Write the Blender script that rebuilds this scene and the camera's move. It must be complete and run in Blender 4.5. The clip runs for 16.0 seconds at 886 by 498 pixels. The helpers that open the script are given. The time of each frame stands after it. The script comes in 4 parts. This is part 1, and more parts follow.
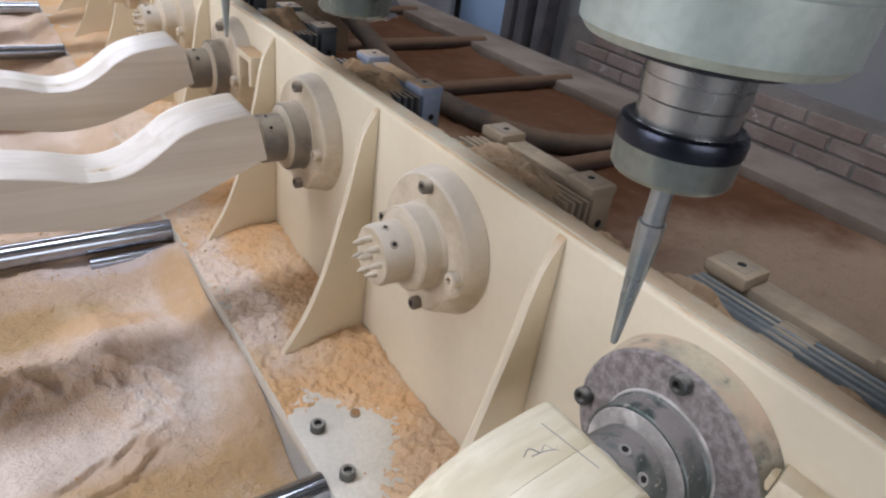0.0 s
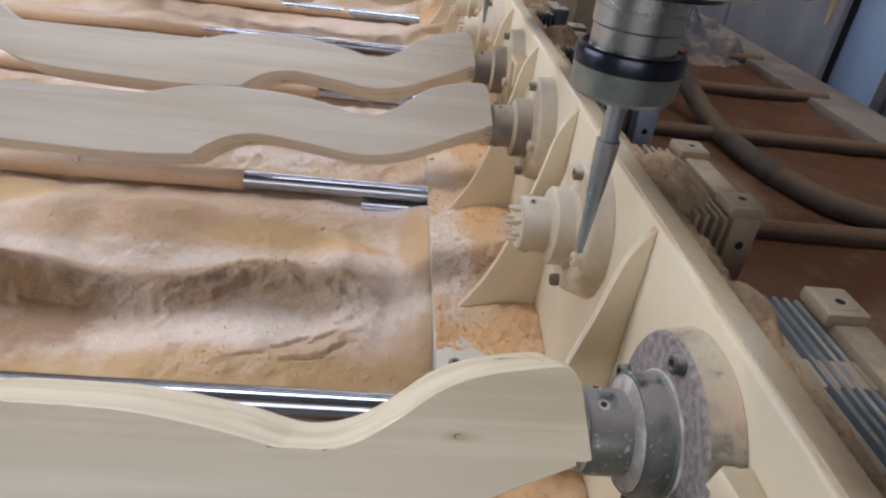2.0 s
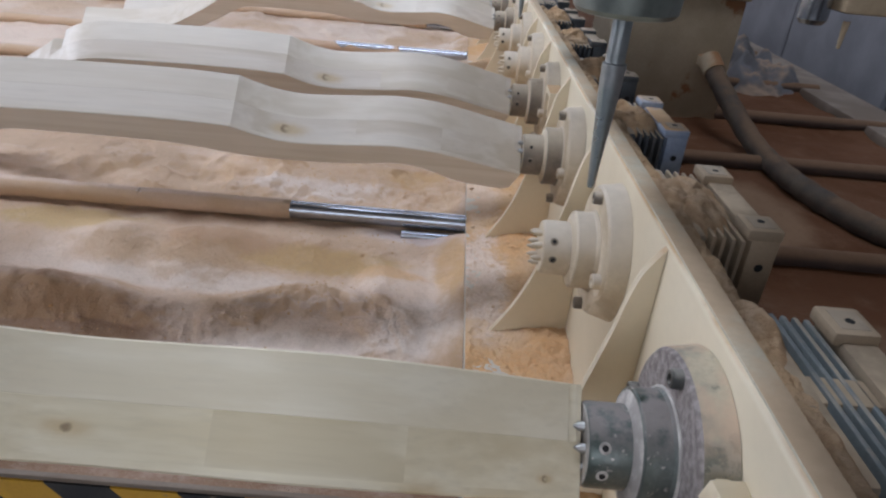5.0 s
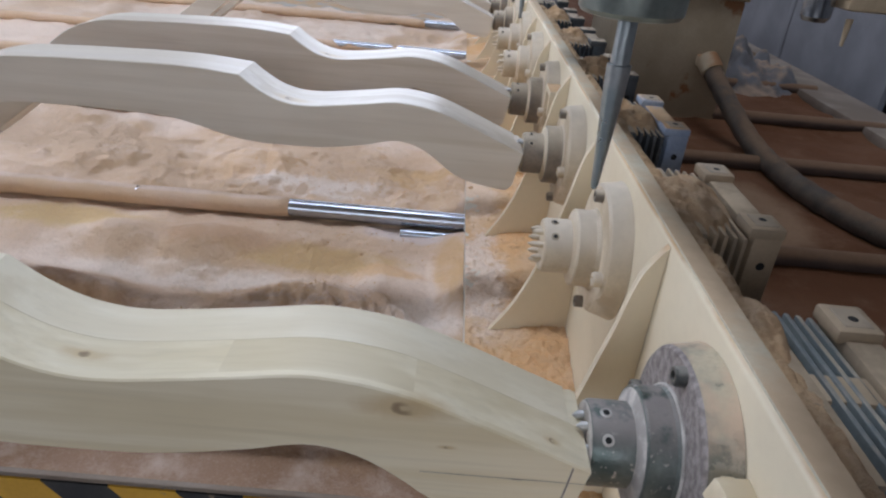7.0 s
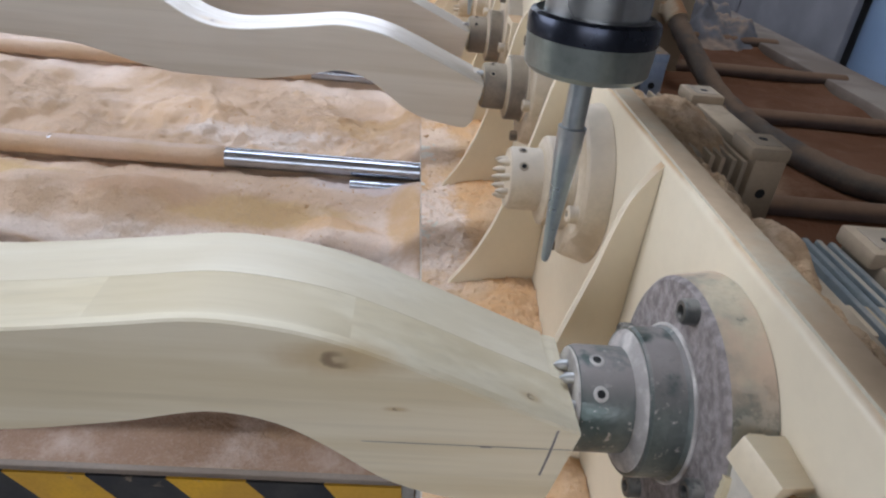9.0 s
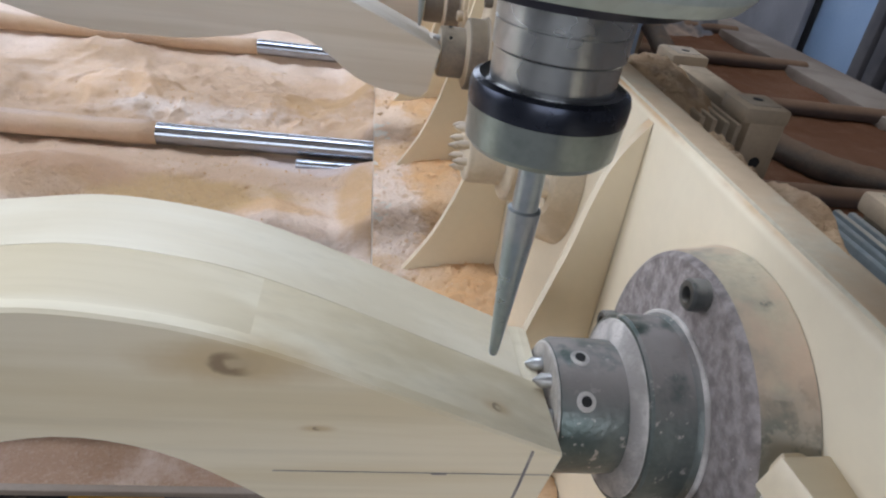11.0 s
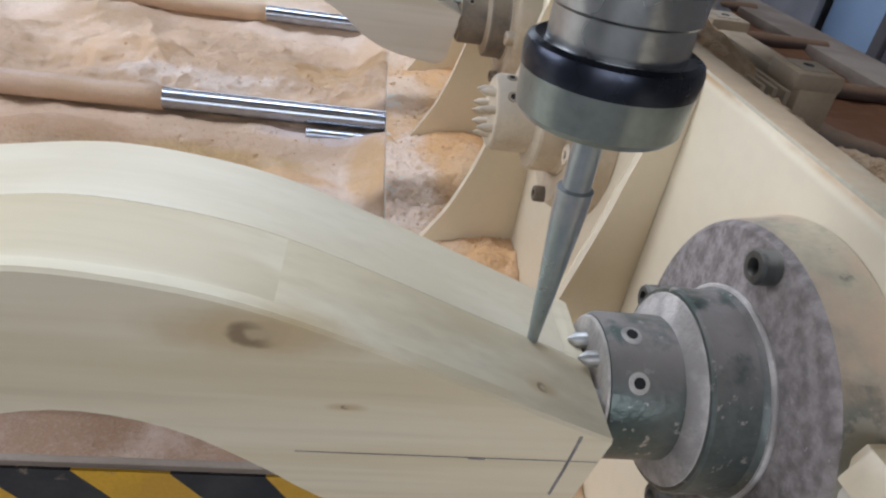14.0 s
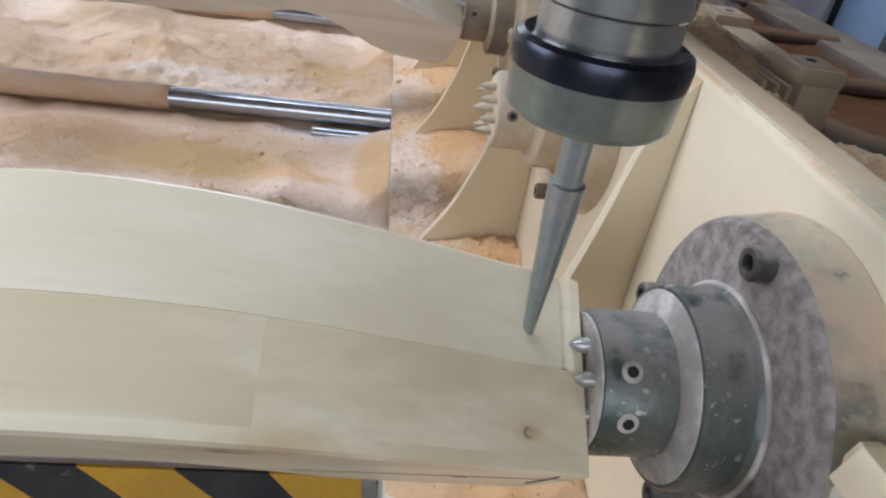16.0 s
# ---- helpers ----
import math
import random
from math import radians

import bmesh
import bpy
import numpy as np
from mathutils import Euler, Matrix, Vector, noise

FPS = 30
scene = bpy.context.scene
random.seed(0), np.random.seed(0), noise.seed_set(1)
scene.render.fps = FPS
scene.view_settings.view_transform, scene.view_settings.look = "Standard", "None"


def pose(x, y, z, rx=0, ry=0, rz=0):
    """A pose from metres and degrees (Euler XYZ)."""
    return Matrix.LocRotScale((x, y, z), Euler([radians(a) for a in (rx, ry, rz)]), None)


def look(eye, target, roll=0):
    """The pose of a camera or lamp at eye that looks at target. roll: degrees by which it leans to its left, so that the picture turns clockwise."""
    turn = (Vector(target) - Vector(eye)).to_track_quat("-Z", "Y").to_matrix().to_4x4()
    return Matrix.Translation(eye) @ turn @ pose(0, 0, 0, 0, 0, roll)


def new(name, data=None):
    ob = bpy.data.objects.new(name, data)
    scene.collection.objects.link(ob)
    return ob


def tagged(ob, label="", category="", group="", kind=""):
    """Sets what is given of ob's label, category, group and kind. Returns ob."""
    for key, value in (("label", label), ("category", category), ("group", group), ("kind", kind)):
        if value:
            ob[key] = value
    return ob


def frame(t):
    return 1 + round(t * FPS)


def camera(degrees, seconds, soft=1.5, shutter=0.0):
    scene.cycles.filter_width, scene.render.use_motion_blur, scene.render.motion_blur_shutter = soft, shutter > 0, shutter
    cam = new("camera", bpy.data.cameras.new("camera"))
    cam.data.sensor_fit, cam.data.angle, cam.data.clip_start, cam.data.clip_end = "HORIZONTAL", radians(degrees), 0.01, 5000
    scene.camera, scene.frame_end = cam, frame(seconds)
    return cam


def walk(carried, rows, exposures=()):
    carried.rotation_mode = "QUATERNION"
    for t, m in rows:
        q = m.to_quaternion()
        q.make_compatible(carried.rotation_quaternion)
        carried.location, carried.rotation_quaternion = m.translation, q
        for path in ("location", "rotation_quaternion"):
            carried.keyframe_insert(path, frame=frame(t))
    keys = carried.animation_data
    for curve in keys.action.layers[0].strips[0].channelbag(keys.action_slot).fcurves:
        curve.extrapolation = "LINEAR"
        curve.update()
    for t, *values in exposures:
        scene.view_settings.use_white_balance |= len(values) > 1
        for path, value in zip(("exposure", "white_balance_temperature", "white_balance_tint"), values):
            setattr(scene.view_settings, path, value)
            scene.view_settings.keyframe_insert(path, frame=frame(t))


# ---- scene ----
cam = camera(67.9, 16.0, 2.2)
PATH = [
    (0, (-0.357, -0.158, 1.313), (0.711, 1.201, 0.305), 8.3),
    (0.5, (-0.346, -0.198, 1.313), (0.572, 1.272, 0.313), 8.0),
    (1, (-0.325, -0.283, 1.325), (0.417, 1.291, 0.34), 8.5),
    (1.5, (-0.286, -0.312, 1.335), (0.22, 1.353, 0.349), 7.0),
    (2, (-0.228, -0.325, 1.318), (-0.039, 1.384, 0.296), 7.7),
    (2.5, (-0.215, -0.349, 1.324), (-0.22, 1.4, 0.353), 6.2),
    (3, (-0.204, -0.355, 1.321), (-0.235, 1.411, 0.383), 5.9),
    (3.5, (-0.197, -0.359, 1.325), (-0.214, 1.404, 0.381), 5.2),
    (4, (-0.191, -0.353, 1.324), (-0.183, 1.409, 0.377), 5.0),
    (6.5, (-0.198, -0.353, 1.322), (-0.182, 1.407, 0.372), 5.2),
    (7, (-0.197, -0.352, 1.319), (-0.176, 1.409, 0.371), 5.4),
    (7.5, (-0.192, -0.346, 1.307), (-0.136, 1.406, 0.343), 4.4),
    (8, (-0.187, -0.326, 1.282), (-0.097, 1.424, 0.319), 5.3),
    (8.5, (-0.188, -0.302, 1.26), (-0.067, 1.425, 0.258), 6.1),
    (11, (-0.171, -0.214, 1.192), (0.105, 1.483, 0.17), 8.6),
    (11.5, (-0.173, -0.208, 1.187), (0.111, 1.482, 0.156), 8.9),
    (12, (-0.177, -0.204, 1.186), (0.097, 1.489, 0.157), 8.9),
    (12.5, (-0.176, -0.2, 1.18), (0.097, 1.481, 0.131), 8.7),
    (13, (-0.176, -0.194, 1.174), (0.096, 1.476, 0.108), 9.3),
    (13.5, (-0.178, -0.192, 1.17), (0.099, 1.472, 0.095), 10.0),
    (14, (-0.181, -0.194, 1.171), (0.09, 1.469, 0.093), 9.8),
    (14.5, (-0.179, -0.194, 1.168), (0.079, 1.466, 0.083), 9.8),
    (15, (-0.174, -0.195, 1.171), (0.081, 1.469, 0.091), 9.9),
    (15.5, (-0.172, -0.193, 1.174), (0.075, 1.477, 0.102), 9.6),
    (16, (-0.175, -0.195, 1.172), (0.068, 1.466, 0.085), 9.2),
]
EXPOSURES = [(0.0, 0.13, 6650, 14), (0.6, 0.07, 6750, 14), (1.0, -0.03, 6850, 14), (1.5, 0.0, 6850, 14), (2.0, 0.0, 6800, 14), (3.0, 0.02, 6300, 13), (4.0, -0.2, 6400, 13), (7.0, -0.16, 6350, 12),
             (8.5, 0.02, 6350, 12), (11.0, 0.22, 6350, 11), (14.0, 0.18, 6400, 11), (15.0, 0.16, 6400, 11), (16.0, 0.27, 6450, 11)]
walk(cam, [(t, look(eye, target, roll)) for t, eye, target, roll in PATH], EXPOSURES)

# ---------------------------------------------------------------- light
world = bpy.data.worlds.new("daylight")
scene.world = world
world.use_nodes = True
wn = world.node_tree.nodes
sky = wn.new("ShaderNodeTexSky")
sky.sky_type = "NISHITA"
sky.sun_disc = False
sky.sun_elevation, sky.sun_rotation = radians(40), radians(200)
wn["Background"].inputs["Strength"].default_value = 0.1
world.node_tree.links.new(sky.outputs["Color"], wn["Background"].inputs["Color"])


def area_lamp(name, m, sx, sy, power, colour):
    d = bpy.data.lights.new(name, "AREA")
    d.shape, d.size, d.size_y, d.energy, d.color = "RECTANGLE", sx, sy, power, colour
    ob = new(name, d)
    ob.matrix_world = m
    return ob


# unseen added daylight lamps: two overhead, then side, front and far fills
DAY = (0.82, 0.86, 0.97)
SKY = (0.755, 0.845, 1.0)
area_lamp("roof_light_1", look((-1.2, 1.2, 4.55), (-1.2, 1.2, 0)), 5.0, 0.7, 150, SKY)
area_lamp("roof_light_2", look((-1.2, 3.4, 4.55), (-1.2, 3.4, 0)), 5.0, 0.7, 25, SKY)
area_lamp("side_fill", look((-4.95, 1.2, 2.2), (0, 1.2, 1.6)), 3.5, 1.7, 125, DAY)
area_lamp("front_fill", look((-1.2, -3.95, 2.2), (-1.2, 0, 1.6)), 3.3, 1.7, 54, DAY)
area_lamp("far_fill", look((-1.2, 8.95, 3.3), (-1.2, 0, 1.0)), 4.4, 1.8, 165, (0.80, 0.86, 1.0))


# ---------------------------------------------------------------- materials
def nodes_of(name):
    m = bpy.data.materials.new(name)
    m.use_nodes = True
    t = m.node_tree
    return m, t, t.nodes["Principled BSDF"]


def add(t, kind, **values):
    n = t.nodes.new(kind)
    for k, v in values.items():
        n.inputs[k].default_value = v
    return n


def mixed(t, fac, a, b):
    n = t.nodes.new("ShaderNodeMix")
    n.data_type = "RGBA"
    for sock, v in ((n.inputs[0], fac), (n.inputs[6], a), (n.inputs[7], b)):
        if hasattr(v, "links"):
            t.links.new(v, sock)
        else:
            sock.default_value = v if not isinstance(v, tuple) else (*v, 1)
    return n.outputs[2]


def ramp(t, fac, lo, hi):
    n = t.nodes.new("ShaderNodeMapRange")
    n.interpolation_type = "SMOOTHSTEP"
    t.links.new(fac, n.inputs[0])
    n.inputs[1].default_value, n.inputs[2].default_value = lo, hi
    return n.outputs[0]


def maths(t, op, a, b=0.0):
    n = t.nodes.new("ShaderNodeMath")
    n.operation = op
    for sock, v in ((n.inputs[0], a), (n.inputs[1], b)):
        if hasattr(v, "links"):
            t.links.new(v, sock)
        else:
            sock.default_value = v
    return n.outputs[0]


def coords(t, stretch=(1, 1, 1), shift=True):
    """Object coordinates, shifted by a random amount for each object."""
    tc = t.nodes.new("ShaderNodeTexCoord")
    mp = t.nodes.new("ShaderNodeMapping")
    mp.inputs["Scale"].default_value = stretch
    t.links.new(tc.outputs["Object"], mp.inputs["Vector"])
    if shift:
        oi = t.nodes.new("ShaderNodeObjectInfo")
        k = maths(t, "MULTIPLY", oi.outputs["Random"], 7.0)
        c = t.nodes.new("ShaderNodeCombineXYZ")
        for i in range(3):
            t.links.new(k, c.inputs[i])
        t.links.new(c.outputs[0], mp.inputs["Location"])
    return mp.outputs[0]


def grain(t, vec, scale, detail=4, rough=0.55):
    n = add(t, "ShaderNodeTexNoise", Scale=scale, Detail=detail, Roughness=rough)
    t.links.new(vec, n.inputs["Vector"])
    return n.outputs["Fac"]


def bump(t, bsdf, height, strength, dist):
    b = add(t, "ShaderNodeBump", Strength=strength, Distance=dist)
    t.links.new(height, b.inputs["Height"])
    t.links.new(b.outputs[0], bsdf.inputs["Normal"])


def surface(name, a, b, scale, rough=0.6, metal=0.0, fine=250, relief=0.15, dust=None, dust_low=0.35, dust_high=0.8, patch=9,
            bare=0.45, spots=None, spread=0.12, mottle=0.25):
    """Two-tone surface with fine relief; dust settles on the faces that look up, broken by patches."""
    m, t, p = nodes_of(name)
    v = coords(t)
    big, small = grain(t, v, scale, 5), grain(t, v, fine, 3)
    col = mixed(t, ramp(t, big, 0.5 - spread, 0.5 + spread), a, b)
    col = mixed(t, maths(t, "MULTIPLY", ramp(t, small, 0.35, 0.7), mottle), col, tuple(0.6 * q for q in a))
    r = maths(t, "ADD", maths(t, "MULTIPLY", big, 0.3), rough - 0.15)
    me = metal
    if spots:
        sp = ramp(t, grain(t, v, spots[1], 5, 0.65), spots[2], spots[2] + 0.06)
        col = mixed(t, sp, col, spots[0])
    if dust:
        g = t.nodes.new("ShaderNodeNewGeometry")
        x = t.nodes.new("ShaderNodeSeparateXYZ")
        t.links.new(g.outputs["Normal"], x.inputs[0])
        up = ramp(t, x.outputs["Z"], dust_low, dust_high)
        pt = ramp(t, grain(t, v, patch, 6, 0.6), bare - 0.12, bare + 0.08)
        f = maths(t, "MULTIPLY", up, pt)
        tone = mixed(t, grain(t, v, 60, 4), dust, tuple(0.7 * q for q in dust))
        col = mixed(t, f, col, tone)
        r = maths(t, "ADD", r, maths(t, "MULTIPLY", f, 0.4))
        if metal:
            me = maths(t, "MULTIPLY", maths(t, "SUBTRACT", 1.0, f), metal)
    t.links.new(col, p.inputs["Base Color"])
    t.links.new(r, p.inputs["Roughness"])
    if hasattr(me, "links"):
        t.links.new(me, p.inputs["Metallic"])
    else:
        p.inputs["Metallic"].default_value = me
    h = maths(t, "ADD", maths(t, "MULTIPLY", small, 0.4), big)
    bump(t, p, h, relief, 0.004)
    return m


TAN = (0.62, 0.41, 0.23)
PINK = (0.69, 0.54, 0.44)
SAND = (0.63, 0.41, 0.215)
FINE = (0.75, 0.635, 0.545)


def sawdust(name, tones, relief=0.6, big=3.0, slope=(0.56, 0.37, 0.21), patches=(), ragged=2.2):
    m, t, p = nodes_of(name)
    v = coords(t, shift=False)
    a, b, c = tones
    n1, n2, n3, n4 = grain(t, v, big, 4), grain(t, v, 14, 6, 0.65), grain(t, v, 320, 2), grain(t, v, 60, 6, 0.7)
    col = mixed(t, ramp(t, n1, 0.40, 0.60), a, b)
    edge = maths(t, "MULTIPLY", maths(t, "SUBTRACT", grain(t, v, 16 if ragged >= 1 else 5, 5, 0.65), 0.5), ragged)
    for (px, py), (rx, ry), tone in patches:                          # drifts of coarser or finer dust; the front strip also carries painted shade
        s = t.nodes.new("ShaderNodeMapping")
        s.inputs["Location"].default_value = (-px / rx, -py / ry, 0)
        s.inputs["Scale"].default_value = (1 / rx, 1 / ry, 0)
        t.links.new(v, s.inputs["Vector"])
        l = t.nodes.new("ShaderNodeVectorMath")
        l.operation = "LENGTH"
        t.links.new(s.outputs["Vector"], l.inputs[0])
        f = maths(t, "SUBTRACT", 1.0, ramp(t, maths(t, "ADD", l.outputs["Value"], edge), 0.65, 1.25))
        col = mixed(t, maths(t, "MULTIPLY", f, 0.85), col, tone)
    col = mixed(t, maths(t, "MULTIPLY", ramp(t, n2, 0.50, 0.74), 0.35), col, c)
    col = mixed(t, maths(t, "MULTIPLY", ramp(t, n4, 0.52, 0.72), 0.26), col, tuple(0.66 * q for q in b))
    col = mixed(t, maths(t, "MULTIPLY", ramp(t, n3, 0.45, 0.75), 0.25), col, tuple(0.6 * q for q in a))
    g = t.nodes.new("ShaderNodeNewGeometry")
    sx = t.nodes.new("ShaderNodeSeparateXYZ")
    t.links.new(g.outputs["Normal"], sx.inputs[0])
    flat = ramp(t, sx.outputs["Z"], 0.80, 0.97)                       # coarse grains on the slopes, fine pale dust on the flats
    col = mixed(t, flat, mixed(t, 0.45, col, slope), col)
    t.links.new(col, p.inputs["Base Color"])
    p.inputs["Roughness"].default_value = 0.95
    p.inputs["Specular IOR Level"].default_value = 0.15
    h = maths(t, "ADD", maths(t, "ADD", n2, maths(t, "MULTIPLY", n4, maths(t, "ADD", ramp(t, n1, 0.42, 0.6), 0.35))), maths(t, "MULTIPLY", n3, 0.15))
    bump(t, p, h, relief, 0.011)
    return m


def wood(name, a, b, knots=()):
    """Pale planed wood with lengthwise grain, broad darker bands and a few knots, in the leg's own space."""
    m, t, p = nodes_of(name)
    v = coords(t, (1.6, 26, 26))
    w = coords(t, (6, 220, 220))
    u = coords(t, (0.8, 11, 17))
    plain = coords(t, shift=False)
    n1, n2, n3, n4 = grain(t, v, 1.3, 5, 0.6), grain(t, w, 1.0, 3), grain(t, plain, 7, 3), grain(t, u, 1.6, 3, 0.5)
    col = mixed(t, ramp(t, n1, 0.38, 0.62), a, b)
    col = mixed(t, maths(t, "MULTIPLY", ramp(t, n2, 0.45, 0.75), 0.25), col, tuple(0.74 * q for q in b))
    col = mixed(t, maths(t, "MULTIPLY", ramp(t, n4, 0.52, 0.64), 0.6), col, (0.80 * b[0], 0.76 * b[1], 0.66 * b[2]))
    col = mixed(t, maths(t, "MULTIPLY", ramp(t, n3, 0.5, 0.75), 0.25), col, tuple(0.82 * q for q in b))
    oi = t.nodes.new("ShaderNodeObjectInfo")
    col = mixed(t, maths(t, "MULTIPLY", oi.outputs["Random"], 0.4), col, (0.78, 0.71, 0.58))
    wobble = grain(t, plain, 110, 3)
    for (kx, ky, kz), size in knots:
        s = t.nodes.new("ShaderNodeVectorMath")
        s.operation = "SUBTRACT"
        t.links.new(plain, s.inputs[0])
        s.inputs[1].default_value = (kx, ky, kz)
        away = []
        for stretch in ((0.75, 1, 1.25), (0.33, 1, 1.1)):
            q = t.nodes.new("ShaderNodeVectorMath")
            q.operation = "MULTIPLY"
            t.links.new(s.outputs[0], q.inputs[0])
            q.inputs[1].default_value = stretch
            l = t.nodes.new("ShaderNodeVectorMath")
            l.operation = "LENGTH"
            t.links.new(q.outputs[0], l.inputs[0])
            away.append(maths(t, "ADD", l.outputs["Value"], maths(t, "MULTIPLY", wobble, size * 0.6)))
        x = t.nodes.new("ShaderNodeSeparateXYZ")
        t.links.new(s.outputs[0], x.inputs[0])
        skew = maths(t, "ADD", x.outputs["X"], maths(t, "MULTIPLY", maths(t, "SUBTRACT", x.outputs["Z"], maths(t, "MULTIPLY", wobble, size)), 0.8))
        side = maths(t, "SUBTRACT", 1.0, ramp(t, skew, -size * 0.9, size * 0.2))
        halo = maths(t, "SUBTRACT", 1.0, ramp(t, away[1], size * 0.7, size * 2.1))
        ring = maths(t, "MULTIPLY", ramp(t, away[0], size * 0.55, size * 0.80), maths(t, "SUBTRACT", 1.0, ramp(t, away[0], size * 0.95, size * 1.3)))
        core = maths(t, "SUBTRACT", 1.0, ramp(t, away[0], size * 0.55, size * 0.85))
        col = mixed(t, maths(t, "MULTIPLY", halo, 0.68), col, (0.52, 0.365, 0.17))
        col = mixed(t, maths(t, "MULTIPLY", core, 0.7), col, (0.50, 0.40, 0.25))
        col = mixed(t, maths(t, "MULTIPLY", ring, maths(t, "ADD", maths(t, "MULTIPLY", side, 0.65), 0.08)), col, (0.18, 0.115, 0.07))
    t.links.new(col, p.inputs["Base Color"])
    t.links.new(maths(t, "ADD", maths(t, "MULTIPLY", n1, 0.2), 0.30), p.inputs["Roughness"])
    bump(t, p, n2, 0.08, 0.001)
    return m


M_PAINT = surface("cream_enamel", (0.735, 0.645, 0.475), (0.68, 0.575, 0.405), 2.5, 0.42, fine=120, relief=0.03, dust=TAN, patch=5, bare=0.5, mottle=0.06,
                  spots=((0.50, 0.42, 0.29), 30, 0.72))
M_FOOT = surface("cream_enamel_foot", (0.66, 0.60, 0.49), (0.57, 0.53, 0.45), 8, 0.5, fine=180, relief=0.06)
M_DUSTED = surface("dusted_cream_metal", (0.65, 0.545, 0.39), (0.47, 0.37, 0.245), 16, 0.75, fine=300, relief=0.2, dust=(0.66, 0.57, 0.45), dust_low=-0.2, dust_high=0.7, bare=0.4)
M_DUSTED_GREY = surface("dusted_grey_metal", (0.15, 0.125, 0.10), (0.25, 0.20, 0.15), 20, 0.6, 0.2, fine=300, relief=0.2, dust=(0.58, 0.49, 0.37), dust_low=0.2, dust_high=1.0, bare=0.45)
M_FLANGE1 = surface("purple_grey_dust_on_steel", (0.36, 0.315, 0.295), (0.17, 0.145, 0.135), 150, 0.9, fine=420, relief=0.45, mottle=0.35, spread=0.2, spots=((0.47, 0.43, 0.40), 210, 0.66))
M_RIM1 = surface("stained_cream_rim", (0.52, 0.445, 0.31), (0.27, 0.255, 0.205), 16, 0.7, relief=0.15, spread=0.06, spots=((0.12, 0.13, 0.105), 32, 0.54), dust=(0.66, 0.49, 0.35), dust_low=0.45, dust_high=0.9, patch=20, bare=0.45)
M_STEEL1 = surface("oiled_dark_steel", (0.085, 0.11, 0.097), (0.145, 0.16, 0.145), 22, 0.36, 0.5, fine=260, relief=0.25,
                   dust=(0.32, 0.28, 0.255), dust_low=0.45, dust_high=1.0, patch=60, bare=0.46, spots=((0.42, 0.39, 0.35), 230, 0.60))
M_BOLT = surface("black_oxide_bolt", (0.075, 0.078, 0.074), (0.14, 0.135, 0.12), 60, 0.45, 0.5, relief=0.15, dust=(0.33, 0.31, 0.27), dust_low=0.5, dust_high=1.0, patch=120)
# near black for thin discs that paint the shade inside holes and sockets
M_HOLE_SHADE = surface("shaded_hole", (0.012, 0.012, 0.012), (0.02, 0.018, 0.016), 50, 0.8)
M_SPIKE = surface("bright_pin_steel", (0.50, 0.50, 0.49), (0.38, 0.36, 0.33), 60, 0.45, 0.8, relief=0.05)
M_CHROME = surface("chromed_rod", (0.42, 0.44, 0.48), (0.36, 0.38, 0.42), 5, 0.17, 0.97, fine=60, relief=0.0)
M_SPINDLE = surface("brushed_steel_shaft", (0.50, 0.51, 0.50), (0.42, 0.43, 0.42), 8, 0.30, 0.95, fine=300, relief=0.04)
M_BAND = surface("dark_blued_band", (0.035, 0.04, 0.055), (0.06, 0.06, 0.075), 20, 0.3, 0.8, relief=0.04)
M_NUT = surface("worn_grey_green_nut", (0.22, 0.255, 0.235), (0.30, 0.325, 0.30), 12, 0.29, 0.75, fine=260, relief=0.1)
M_HOUSING = surface("cast_green_grey_housing", (0.42, 0.50, 0.45), (0.55, 0.60, 0.55), 7, 0.42, 0.45, fine=200, relief=0.08)
M_BIT = surface("carbide_bit", (0.36, 0.42, 0.44), (0.44, 0.46, 0.47), 30, 0.32, 0.85, relief=0.03)
M_MOTOR = surface("blue_grey_motor_paint", (0.06, 0.068, 0.074), (0.10, 0.10, 0.098), 12, 0.6, 0.1, fine=220, relief=0.15, dust=(0.50, 0.40, 0.29), dust_low=0.2, dust_high=0.9, patch=11, bare=0.36)
M_MOTOR1 = surface("grey_green_motor_paint", (0.165, 0.19, 0.195), (0.22, 0.24, 0.235), 12, 0.55, 0.1, fine=220, relief=0.15, dust=(0.50, 0.43, 0.33), dust_low=0.5, dust_high=1.0, patch=13, bare=0.54)
M_TANPAINT = surface("dusty_cream_casting", (0.34, 0.25, 0.16), (0.24, 0.185, 0.125), 10, 0.7, relief=0.15, dust=(0.52, 0.40, 0.27), dust_low=0.3, dust_high=0.8, patch=12, bare=0.42)
M_MOTOR_BLUE = surface("faded_blue_motor_paint", (0.25, 0.31, 0.42), (0.36, 0.40, 0.46), 14, 0.6, 0.1, relief=0.15, dust=TAN, dust_low=0.1, dust_high=0.7, patch=9, bare=0.42)
